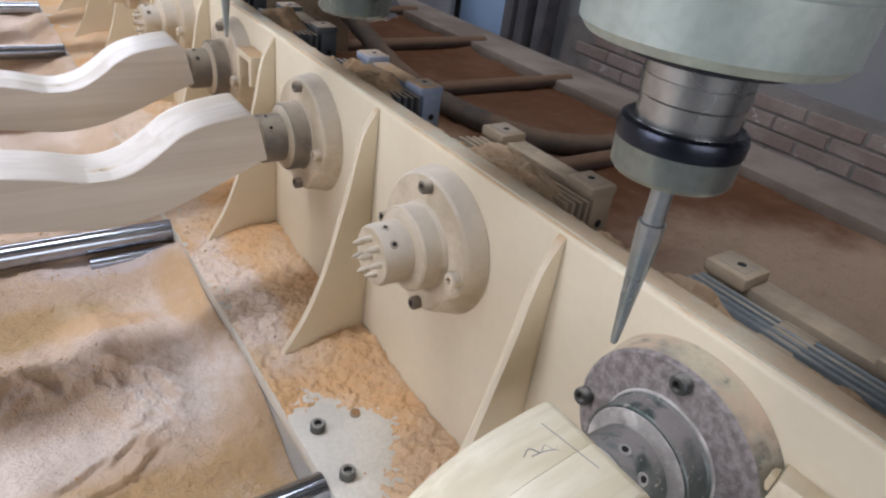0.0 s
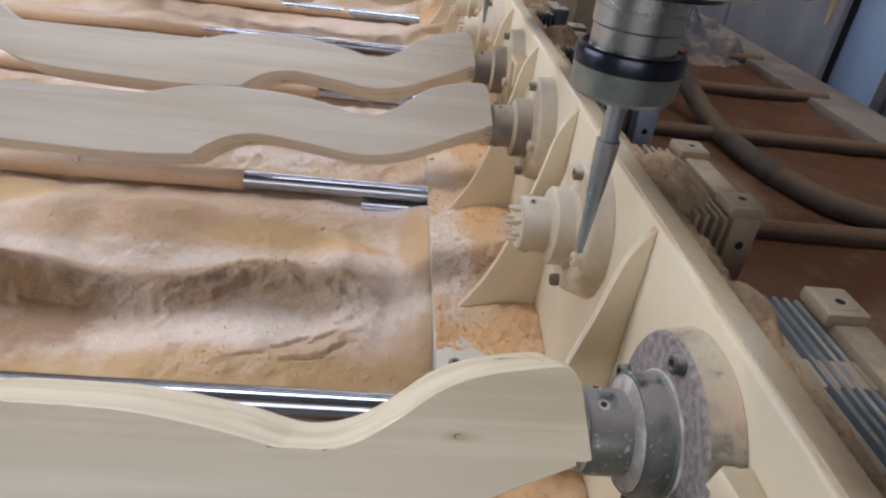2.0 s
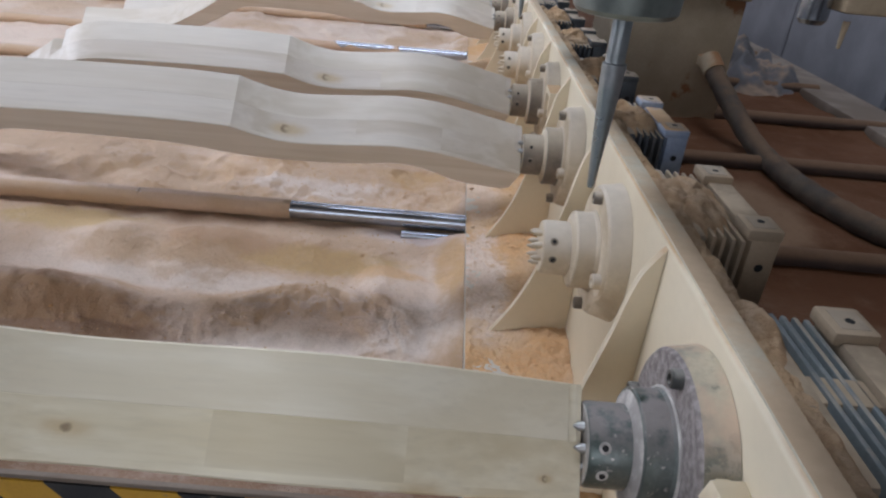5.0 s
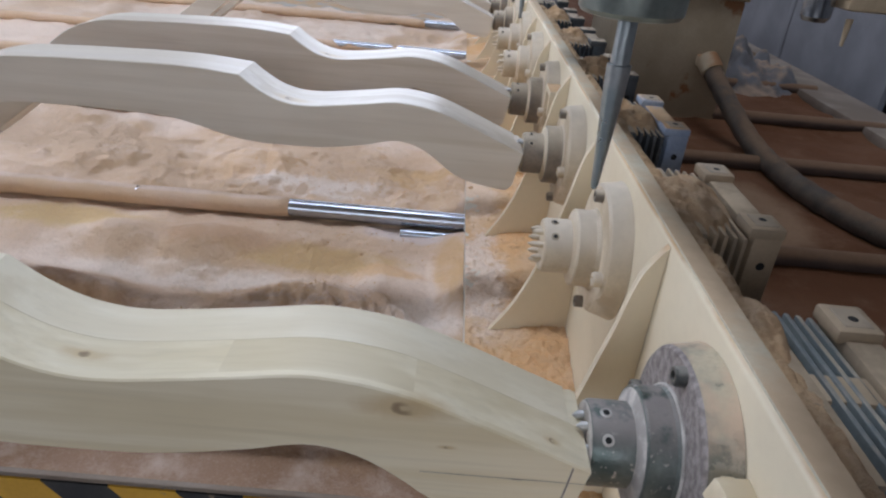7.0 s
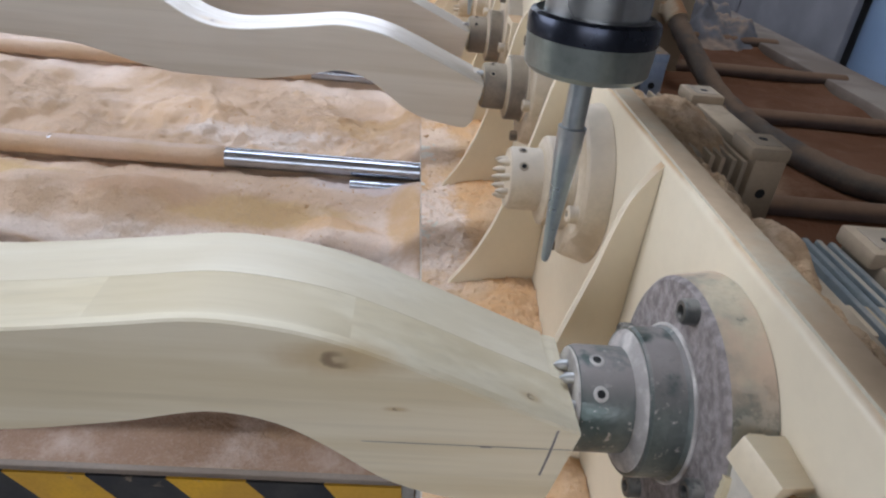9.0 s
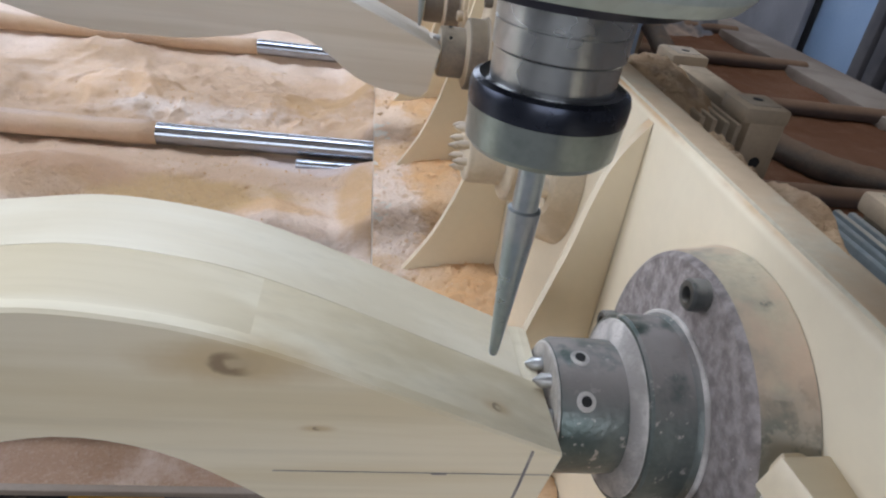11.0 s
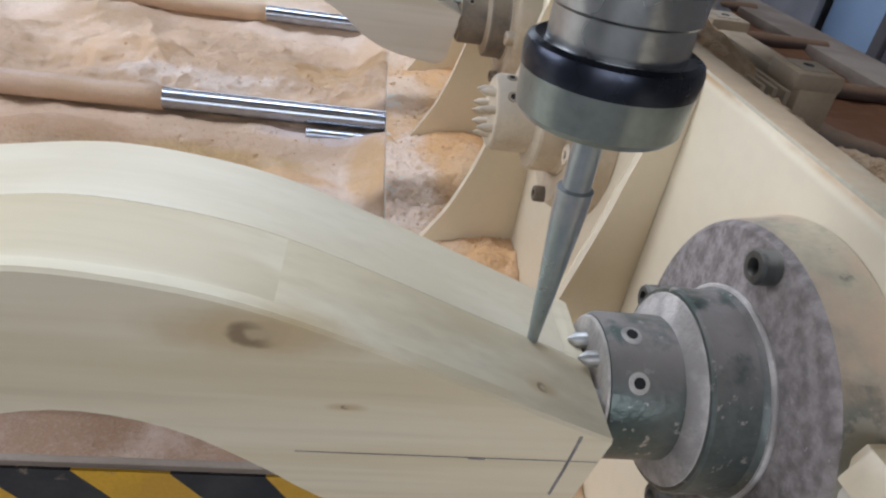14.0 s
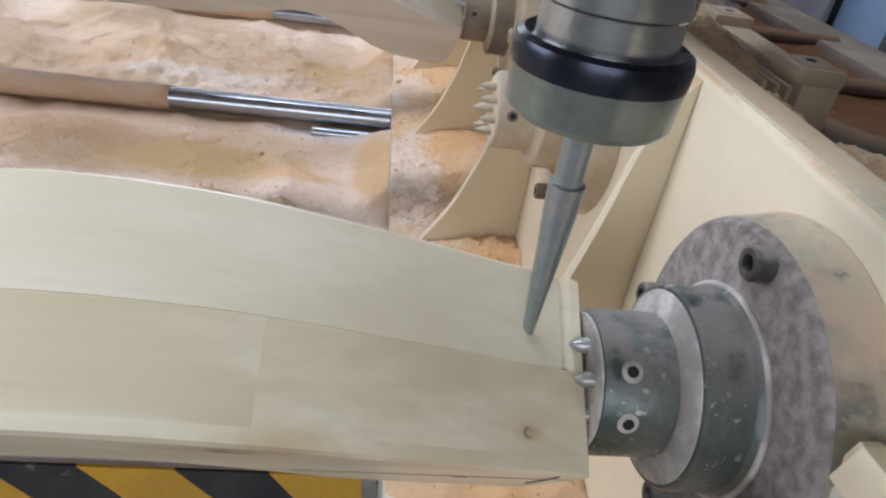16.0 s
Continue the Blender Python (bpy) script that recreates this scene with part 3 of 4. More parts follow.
# ---------------------------------------------------------------- chucks
def chuck(y, leg_one, bare):
    """A flanged drive head on the beam; its nose turns."""
    flange_m, steel_m = (M_FLANGE1, M_STEEL1) if leg_one else ((M_DUSTED, M_DUSTED_GREY) if not bare else (M_DUSTED, M_DUSTED))
    label = "flanged drive chuck, oily dark steel under grey dust" if leg_one else ("empty flanged drive chuck caked with pale sawdust" if bare else "flanged drive chuck dusted with sawdust, gripping a leg")
    c = thing("drive_chuck", pose(0, y, AXIS_Z), label, "chuck", "chucks along the beam")
    face = -0.024
    # thick round flange, its front edge lobed, with a bite out of the lower near side
    ring = []
    for i in range(80):
        u = 2 * math.pi * i / 80
        k = math.exp(-((((u - math.radians(222) + math.pi) % (2 * math.pi)) - math.pi) / 0.40) ** 2)
        ring.append((math.cos(u), math.sin(u), k))
    levels = [(-0.0005, 0.0775, 0.0), (-0.006, 0.076, 0.1), (-0.018, 0.0745, 0.6), (-0.0215, 0.0735, 0.85), (face, 0.0708, 1.0), (face - 0.0003, 0.043, 0.0)]
    for name, lev, mat in (("flange", levels[:4], M_RIM1 if leg_one else flange_m), ("face_plate", levels[3:], flange_m)):
        bm = bmesh.new()
        rows = [[bm.verts.new((x, a * (r - 0.016 * w * k), q * (r - 0.016 * w * k))) for a, q, k in ring] for x, r, w in lev]
        for p, q in zip(rows, rows[1:]):
            for i in range(80):
                bm.faces.new((p[i], p[(i + 1) % 80], q[(i + 1) % 80], q[i]))
        bm.faces.new(rows[0][::-1]), bm.faces.new(rows[-1])
        part(name, bm, mat, c, smooth=28)
    for dy, dz in ((0.0, 0.064), (-0.061, -0.004), (0.066, -0.002), (-0.006, -0.066)):
        b = socket_bolt(c, pose(face + 0.0005, dy, dz, 0, -90, 0), 0.0070, 0.0085 if leg_one else 0.0095, paint=None if leg_one else M_DUSTED_GREY)
        if not leg_one and dy < -0.05:
            b.data = mesh_of("bolt", turned([(0, 0.0080), (0.0085, 0.0080), (0.0098, 0.0068), (0.0098, 0.0034), (0.005, 0.0032)], 20, "Z"), M_DUSTED, 35)
    tip = -0.0805
    part("collar", turned([(face, 0.0450), (face - 0.003, 0.0440), (face - 0.0045, 0.0428), (-0.0465, 0.0428), (-0.0478, 0.0418), (-0.0485, 0.034)], 56), steel_m, c)
    part("dust_ring", turned([(-0.0475, 0.0405), (-0.0485, 0.0400), (-0.0500, 0.0360), (-0.0515, 0.0320), (-0.0516, 0.028)], 56), M_PALE if leg_one else M_DUSTED, c, "pale dust packed round the collar")
    part("rim", turned([(face, 0.0457), (face - 0.0012, 0.0459), (face - 0.0022, 0.0453)], 56), M_PALE if leg_one else M_DUSTED, c, "pale dust line at the root of the collar")
    nose = part("nose", turned([(-0.0500, 0.0302), (tip + 0.003, 0.0302), (tip, 0.0288), (tip - 0.0005, 0.0265), (tip + 0.001, 0.024), (tip + 0.002, 0.010)], 56), steel_m, c)
    part("face_ring", turned([(tip - 0.0004, 0.0285), (tip - 0.0012, 0.0275), (tip - 0.0008, 0.0235)], 48), M_PALE if leg_one else M_DUSTED, nose, "dusty white face")
    for a in (96, 134, 276, 314):
        h = part("set_screw", turned([(0.0, 0.0044), (0.0006, 0.0041), (0.0007, 0.0026)], 16, "Z"), M_PALE if leg_one else M_DUSTED_GREY, nose)
        u = math.radians(a)
        seat = Matrix.Translation((tip + 0.0100, 0.0302 * math.cos(u), 0.0302 * math.sin(u))) @ pose(0, 0, 0, a - 90, 0, 0) @ pose(0, 0, -0.0003)
        h.matrix_local = seat
        k = part("socket", turned([(0.0005, 0.0023), (0.0013, 0.0022)], 14, "Z"), M_HOLE_SHADE, nose)
        k.matrix_local = seat
    for i in range(8):
        u = 2 * math.pi * i / 7
        r = 0.0175 if i else 0.0
        reach = (0.013 if i else 0.016) if bare else (0.0085 if i else 0.0125)
        part("spike", turned([(tip + 0.002, 0.0036), (tip - reach * 0.6, 0.0032), (tip - reach, 0.0006)], 10, "X", centre=(0, r * math.cos(u), r * math.sin(u))), M_SPIKE if not bare else M_DUSTED, nose)
    if leg_one:                                                       # ragged filler left on the rim
        bm = bmesh.new()
        grid = []
        for i in range(25):
            u = math.radians(164 + 44 * i / 24)
            w = 0.5 + 0.5 * math.sin(math.pi * i / 24) + 0.5 * rough(i * 0.31, 2.0, 1.0, 3)
            x0, x1 = -0.0235 + 0.003 * abs(rough(i * 0.4, 5.0, 1.0, 3)), -0.0205 + 0.013 * max(0.1, w)
            grid.append([bm.verts.new((x, q * math.cos(u), q * math.sin(u))) for x, q in ((x0, 0.0712), (x0, 0.0752), (x1, 0.0772), (x1, 0.0740))])
        for p, q in zip(grid, grid[1:]):
            for k in range(4):
                bm.faces.new((p[k], p[(k + 1) % 4], q[(k + 1) % 4], q[k]))
        bm.faces.new(grid[0][::-1]), bm.faces.new(grid[-1])
        part("filler", bm, M_PUTTY, c, "peeling cream filler on the rim")
    return c, nose


noses = []
LEGGED = {0: 1, 2: 1, 3: 1, 6: 1, 7: 1}
for i, y in enumerate(STATIONS):
    noses.append(chuck(y, i == 0, i not in LEGGED)[1])


# ---------------------------------------------------------------- gear motors behind the beam
def motor(y, paint, side, block):
    m = thing("gear_motor", pose(0, y, 0), "finned gear motor behind the beam, heaped with sawdust", "motor", "motors behind the beam")
    part("gearbox", box(0.023, 0.058, -0.086, 0.086, 0.88, 1.060, 0.004), block, m)
    # core is near black: shade between the fins is put into its colour
    part("core", box(0.058, 0.100, -0.058, 0.058, 0.89, 1.026, 0.003), M_FIN_GAP, m)
    for k in range(4):
        x = 0.0625 + 0.0095 * k
        part("fin", box(x, x + 0.0045, -0.086, 0.086, 0.885, 1.060 - 0.001 * k, 0.0018), paint, m)
    part("web", box(0.0585, 0.099, -0.014, 0.014, 0.9, 1.057, 0.002), block, m)
    part("end_plate", box(0.100, 0.128, -0.086, 0.086, 0.885, 1.062, 0.003), side, m)
    for s in (-1, 1):
        part("lug", box(0.094, 0.1285, s * 0.068 - 0.019, s * 0.068 + 0.019, 1.058, 1.070, 0.003), side, m)
        # flat dark plate; its colour stands in for the shade of a pocket
        lug = part("recess", box(0.101, 0.1225, s * 0.068 - 0.0125, s * 0.068 + 0.0125, 1.0695, 1.0704, 0.0002, 1), M_MOTOR, m, "dark plate standing in for a shaded pocket")
        h = part("bolt_hole", turned([(0, 0.0038), (0.0004, 0.0036)], 16, "Z"), M_HOLE_SHADE, lug)
        h.matrix_local = pose(0.112, s * 0.066, 1.0703)
        h = part("bolt_hole", turned([(0, 0.0042), (0.0008, 0.004)], 16, "Z"), M_HOLE_SHADE, m)
        h.matrix_local = pose(0.114, s * 0.0858, 1.030, 90 * (1 if s < 0 else -1), 0, 0)
    return m


for i, y in enumerate(STATIONS):
    motor(y - 0.008, (M_MOTOR1, M_TANPAINT)[i] if i < 2 else M_MOTOR, M_TANPAINT if i < 2 else (M_MOTOR_BLUE if i == 2 else M_MOTOR), M_TANPAINT if i < 2 else M_MOTOR)


# ---------------------------------------------------------------- legs
LEG_TOP = [(-0.083, 0.996), (-0.131, 1.016), (-0.174, 1.034), (-0.21, 1.047), (-0.24, 1.053), (-0.273, 1.055), (-0.312, 1.0495), (-0.354, 1.0435), (-0.395, 1.0388), (-0.42, 1.0395),
           (-0.448, 1.0465), (-0.474, 1.0605), (-0.4926, 1.0742), (-0.4930, 1.0745), (-0.55, 1.079), (-0.60, 1.080), (-0.68, 1.078), (-0.76, 1.075), (-0.84, 1.068), (-0.90, 1.045), (-1.00, 0.965), (-1.15, 0.86), (-1.30, 0.825), (-1.45, 0.815)]
LEG_BOT = [(-0.083, 0.946), (-0.090, 0.939), (-0.097, 0.9365), (-0.131, 0.940), (-0.16, 0.946), (-0.185, 0.957), (-0.21, 0.976), (-0.237, 0.992), (-0.27, 0.998), (-0.312, 0.9885), (-0.37, 0.979), (-0.42, 0.977), (-0.479, 0.978),
           (-0.52, 0.985), (-0.56, 0.996), (-0.60, 1.004), (-0.68, 1.007), (-0.76, 1.007), (-0.84, 1.002), (-0.90, 0.975), (-1.00, 0.895), (-1.15, 0.79), (-1.30, 0.757), (-1.45, 0.745)]


def smooth_at(table, x):
    """Monotone-ish cubic through the table, taken at x."""
    pts = sorted(table)
    xs = [p[0] for p in pts]
    j = max(0, min(len(xs) - 2, int(np.searchsorted(xs, x)) - 1))
    x0, x1 = xs[j], xs[j + 1]
    z0, z1 = pts[j][1], pts[j + 1][1]

    def slope(k):
        if k == 0 or k == len(xs) - 1:
            return (pts[min(k + 1, len(xs) - 1)][1] - pts[max(k - 1, 0)][1]) / (xs[min(k + 1, len(xs) - 1)] - xs[max(k - 1, 0)])
        return (pts[k + 1][1] - pts[k - 1][1]) / (xs[k + 1] - xs[k - 1])
    h, u = x1 - x0, (x - x0) / (x1 - x0)
    a, b = slope(j) * h, slope(j + 1) * h
    return (2 * u ** 3 - 3 * u * u + 1) * z0 + (u ** 3 - 2 * u * u + u) * a + (3 * u * u - 2 * u ** 3) * z1 + (u ** 3 - u * u) * b


HALF = 0.040


def lamination(x0, x1, y0, y1, n, low=-1.0, high=1.0):
    """One glued strip of the leg, between two depths and two heights; outer edges eased, the end sawn on the slant."""
    bm = bmesh.new()
    rows = []
    e = 0.0012
    xs = sorted({round(x0 + (x1 - x0) * i / n, 5) for i in range(n + 1)} | {q for q in (-0.493, -0.4926, -0.087, -0.090, -0.093, -0.097) if x0 < q < x1})
    for x in xs:
        t, b = smooth_at(LEG_TOP, x) - AXIS_Z, smooth_at(LEG_BOT, x) - AXIS_Z
        w = max(0.0, 1 - (x1 - x) / 0.05) if x1 > -0.1 else 0.0
        tall = t - b
        e0, e1 = (e if y0 <= -HALF + 1e-6 else (0.0003 if y0 == 0.0 else 0.0)), (e if y1 >= HALF - 1e-6 else (0.0003 if y1 == 0.0 else 0.0))
        et, eb = (0.0002 if t > high else 1.0), (0.0002 if b < low else 1.0)
        top, bot = min(t, high), max(b, low)
        sec = [(y0, bot + e0 * eb), (y0 + e0, bot), (y1 - e1, bot), (y1, bot + e1 * eb), (y1, top - e1 * et), (y1 - e1, top), (y0 + e0, top), (y0, top - e0 * et)]
        rows.append([bm.verts.new((x - 0.010 * w * (t - q) / tall, p, q)) for p, q in sec])
    for a, b in zip(rows, rows[1:]):
        for k in range(8):
            bm.faces.new((a[k], a[(k + 1) % 8], b[(k + 1) % 8], b[k]))
    bm.faces.new(rows[0][::-1]), bm.faces.new(rows[-1])
    return bm


def leg(y, material, first):
    ob = thing("table_leg", pose(0, y, AXIS_Z), "knotty pale laminated table leg blank with pencil lines" if first else "pale laminated curved table leg blank in a chuck", "table leg", "legs being carved")
    for x0, x1, y0, y1, n, low, high in ((-1.45, -0.083, -HALF, -0.034, 160, -1, 1), (-1.45, -0.325, -0.034, 0.0, 120, -1, 1), (-0.325, -0.203, -0.034, 0.0, 26, -1, 1), (-0.203, -0.083, -0.034, 0.0, 26, -1, 1),
                                         (-1.45, -0.083, 0.0, HALF, 160, -1, 0.012), (-0.92, -0.093, 0.0, HALF, 110, 0.012, 1)):
        part("lamination", lamination(x0, x1, y0, y1, n, low, high), material, ob, smooth=8)
    if first:
        front = -HALF - 0.0001
        for way, r in (([(-0.195, -0.001), (-0.086, -0.0005)], 0.00022), ([(-0.134, -0.001), (-0.128, -0.001)], 0.0005),
                       ([(-0.0955, 0.013), (-0.0965, 0.003), (-0.0975, -0.006), (-0.0995, -0.020)], 0.0006)):
            part("pencil_line", tube([(x, front, z) for x, z in way], r, 6), M_PENCIL, ob, "dark pencil line")
        for way, r in (([(-0.118, -0.027), (-0.115, -0.006), (-0.112, 0.015)], 0.0005), ([(-0.138, -0.012), (-0.128, -0.010), (-0.116, -0.003), (-0.104, -0.003)], 0.0003),
                       ([(-0.142, -0.014), (-0.136, -0.017), (-0.132, -0.011), (-0.127, -0.014), (-0.124, -0.008), (-0.119, -0.011)], 0.0003)):
            pts = spline([(x, y, smooth_at(LEG_BOT, x) - AXIS_Z - 0.0001) for x, y in way], 20)
            part("pencil_line", tube(pts, r, 6), M_PENCIL, ob, "scribbled pencil mark")
    return ob


bracket = thing("slotted_bracket", pose(-0.0005, 0.80, 1.015), "small cream slotted bracket on the beam", "bracket")
bm = box(-0.026, 0, -0.030, -0.020, -0.022, 0.022, 0.001)
box(-0.026, 0, 0.020, 0.030, -0.022, 0.022, 0.001, bm=bm)
box(-0.026, 0, -0.0195, 0.0195, 0.012, 0.022, 0.001, bm=bm)
part("frame", bm, M_PAINT, bracket)
# the slot's shade is painted as a dark panel
part("back", box(-0.004, 0, -0.0195, 0.0195, -0.022, 0.0115, 0.0005), M_POST, bracket, "dark panel standing in for the shaded slot")
o = part("rusty_screw", turned([(0, 0.006), (0.004, 0.0055), (0.005, 0.003)], 14, "Z"), M_BOX, beam, "rusty screw head")
o.matrix_local = pose(-0.075, 0.318, FOOT_Z)
legs = [leg(STATIONS[i], M_LEG1 if i == 0 else M_LEG, i == 0) for i in LEGGED]


# ---------------------------------------------------------------- spindles
def spindle(y, with_bit):
    """Origin 3 mm below the tip of the cutter."""
    s = thing("milling_spindle", pose(-0.11, y, 1.112), "steel milling spindle with a collet nut" + (" and a long tapered cutter" if with_bit else ", no cutter fitted"), "spindle", "spindles over the beam")
    if with_bit:
        part("cutter", turned([(0.0, 0.0006), (0.0008, 0.0016), (0.003, 0.0021), (0.060, 0.0060), (0.071, 0.0064), (0.0716, 0.0050), (0.099, 0.0050)], 28, "Z", centre=(0, 0, 0.003)), M_BIT, s)
    part("collet_nut", turned([(0.0985, 0.0060), (0.0985, 0.0215), (0.0993, 0.0246), (0.1015, 0.0264), (0.1135, 0.0271), (0.1140, 0.0271)], 56, "Z"), M_NUT, s)
    part("nut_band", turned([(0.1139, 0.0273), (0.1195, 0.0275), (0.1220, 0.0268), (0.1232, 0.0248), (0.1225, 0.0215)], 56, "Z"), M_BAND, s, "dark blued ring with a bright rim")
    part("shaft", turned([(0.122, 0.0214), (0.1325, 0.0214), (0.1335, 0.0223), (0.1415, 0.0224), (0.1418, 0.0219), (0.1424, 0.0219), (0.1427, 0.0225), (0.152, 0.0225)], 56, "Z"), M_SPINDLE, s)
    part("seal", turned([(0.150, 0.030), (0.1505, 0.036), (0.1535, 0.037), (0.155, 0.036)], 56, "Z"), M_BAND, s)
    part("housing", turned([(0.1545, 0.045), (0.155, 0.050), (0.159, 0.0535), (0.181, 0.0545), (0.182, 0.0535), (0.1845, 0.0535), (0.1855, 0.0545), (0.40, 0.0545), (0.402, 0.050)], 64, "Z"), M_HOUSING, s)
    part("slide_block", box(0.03, 0.2150, -0.06, 0.06, 0.31, 0.62, 0.004), M_HOUSING, s)
    return s


spindles = [spindle(STATIONS[i], i in LEGGED) for i in range(4)]


# ---------------------------------------------------------------- guide rods
def rod(y, clean_end):
    r = thing("guide_rod", pose(0, y, 0), "chromed guide rod across the bed, its outer length caked with sawdust", "rod", "guide rods across the bed")
    part("bare_rod", turned([(clean_end - 0.3, 0.0178), (-0.1455, 0.0178)], 40, centre=(0, 0, 0.748)), M_CHROME, r)
    pts = [(-2.3 + (clean_end + 2.3) * i / 60, 0.004 * rough(i * 0.13, y, 1.0), 0.748 + 0.003 * rough(i * 0.1, y + 3, 1.0)) for i in range(61)]
    part("dust_crust", tube(pts, lambda u: 0.0196 + 0.0022 * rough(u * 30, y, 1.0, 2) if u < 0.995 else 0.0185, 20), M_CRUST, r, "brown dust crust", 180)
    if y == RODS[1]:
        # added half-buried bar, in place of a reflection on metal beside the rod
        part("rail", turned([(-0.27, 0.010), (-0.1458, 0.010)], 24, centre=(0, -0.027, 0.7255)), M_CHROME, r, "thin chrome bar standing in for a bright reflection")
    return r


for y, e in zip(RODS, (-0.95, -0.493, -0.42, -0.62, -0.40, -0.35)):
    rod(y, e)
for y in RODS[1:]:
    r = thing("rear_rod", pose(0, y, 0), "dust-covered guide rod behind the beam", "rod", "rods behind the beam")
    part("bar", turned([(0.14, 0.020), (1.285, 0.020), (1.29, 0.017)], 24, centre=(0, 0, 0.738)), M_REARROD, r)


# ---------------------------------------------------------------- gantry over the beam
# unseen; inferred to carry the spindles, and placed to shade the rear deck
gantry = thing("gantry", pose(0, 0, 0), "dark steel gantry beam carrying the spindles, on two posts", "gantry")
part("cross_beam", box(0.098, 0.42, -0.6, 3.6, 1.50, 1.86, 0.01), M_POST, gantry)
for y in (-0.75, 3.6):
    part("column", box(0.10, 0.42, y, y + 0.15, 0.69, 1.86, 0.008), M_POST, gantry)
unit = thing("air_regulator", pose(0.104, 0.24, 1.262), "small air regulator with a bright bowl under the gantry", "regulator")
part("bowl", turned([(-0.012, 0.004), (-0.012, 0.009), (-0.008, 0.012), (0.03, 0.012), (0.034, 0.014), (0.05, 0.014)], 24, "Z"), M_CHROME, unit)
part("body", box(0.014, 0.085, -0.02, 0.02, 0.0, 0.05, 0.004), M_BOX, unit, "brown block")
part("bracket", box(0.03, 0.055, -0.012, 0.012, 0.05, 0.25, 0.002), M_POST, unit)
part("drain_pin", turned([(-0.03, 0.0015), (-0.008, 0.003)], 10, "Z", centre=(0.03, 0.0, 0.0)), M_BOX, unit)

# ---------------------------------------------------------------- sawdust
def step(a, b, v):
    u = max(0.0, min(1.0, (v - a) / (b - a)))
    return u * u * (3 - 2 * u)


CRACKS = [((-0.417, 0.393), (-0.382, 0.401)), ((-0.367, 0.412), (-0.322, 0.434)), ((-0.317, 0.422), (-0.282, 0.446)), ((-0.353, 0.385), (-0.297, 0.391)), ((-0.297, 0.391), (-0.267, 0.423))]


def bed_height(x, y):
    h = 0.694 + 0.010 * rough(x, y, 3.0) + 0.0030 * rough(x, y, 18, 5)
    wob = 0.10 * rough(x + 3, y, 9, 3)
    d = math.hypot((x + 0.405) / 0.165, (y - 0.470) / 0.115) + wob        # hollow scooped into a bank
    back = step(0.40, 0.60, y + 0.25 * (x + 0.40))
    bank = min(max(0.0, (d - 0.52) / 0.54), math.exp(-max(0.0, d - 1.06) / 0.40))
    h += 0.029 * back * bank * (1 + 0.22 * rough(x, y, 24, 4))
    h += (0.009 * rough(x, y, 46, 5) + 0.008 * (0.4 - abs(rough(x, y + 4, 34, 4)))) * math.exp(-((d - 0.88) / 0.2) ** 2) * (0.4 + 0.6 * back)
    pit = 1 - step(0.45, 0.70, d)
    h = h * (1 - 0.75 * pit) + 0.75 * pit * (0.692 + 0.0012 * rough(x, y, 40, 3))
    if -0.47 < x < -0.22 and 0.34 < y < 0.48:                             # cracks in the crust
        for (ax, ay), (bx, by) in CRACKS:
            u = max(0.0, min(1.0, ((x - ax) * (bx - ax) + (y - ay) * (by - ay)) / ((bx - ax) ** 2 + (by - ay) ** 2)))
            dx, dy = x - ax - u * (bx - ax), y - ay - u * (by - ay) + 0.003 * rough(x, 1.0, 60, 3)
            away = math.hypot(dx, dy)
            h += -0.009 * math.exp(-(away / 0.0026) ** 2) * (0.4 + 0.6 * math.sin(math.pi * (0.15 + 0.7 * u))) + (0.0025 * math.exp(-away / 0.012) if dy > 0 else -0.0012 * math.exp(-away / 0.012))
    h += 0.030 * bell(x, y, -0.285, 0.635, 0.045, 0.055) + 0.016 * bell(x, y, -0.225, 0.63, 0.03, 0.05)
    h += (0.034 + 0.008 * math.sin(x * 38)) * bell(x, y, -0.72, 0.70, 0.24, 0.055) - 0.026 * bell(x, y, -0.60, 0.585, 0.13, 0.05)
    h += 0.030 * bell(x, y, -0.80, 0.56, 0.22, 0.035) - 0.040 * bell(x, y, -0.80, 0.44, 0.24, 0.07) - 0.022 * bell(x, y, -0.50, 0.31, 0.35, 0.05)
    h += 0.011 * rough(x, y, 26, 5) * bell(x, y, -0.78, 0.48, 0.2, 0.09)
    h += (0.030 + 0.030 * rough(x, y, 6)) * bell(x, y, -0.55, 1.08, 0.7, 0.17) + 0.006 * rough(x, y, 34, 4) * bell(x, y, -0.5, 1.0, 0.6, 0.2)
    h += 0.05 * bell(x, y, -1.20, 0.60, 0.22, 0.25)
    if y > 1.2:
        h += 0.026 * (1 + rough(x, y, 5, 4)) * step(1.2, 1.35, y) + 0.03 * bell(x, y, -0.9, 1.6, 0.3, 0.2)
    for ry in RODS:                                                       # drifts along the rods
        k = math.exp(-((y - ry) / 0.050) ** 2) * (1 if ry > 0.3 else 0.6)
        h = h * (1 - 0.85 * k) + 0.85 * k * (0.726 + 0.007 * rough(x, y, 16, 4) + (0.016 if y > ry else -0.004))
    h += 0.0035 * rough(x, y, 30, 4) * bell(x, y, -0.33, 0.76, 0.14, 0.07)
    ridge = 1.0 - abs(rough(x + 9, y + 2, 7, 3)) * 2.2
    calm = 0.15 + 0.85 * step(0.86, 1.0, y)
    h += 0.009 * max(0.0, ridge) ** 2 * calm
    crumb = max(0.0, rough(x + 5, y, 5, 2) + 0.22)                         # crumbly zones
    h += crumb * (0.0065 * rough(x, y, 30, 6) + 0.004 * (0.35 - abs(rough(x + 2, y, 55, 3)))) * (0.35 + 0.65 * calm)
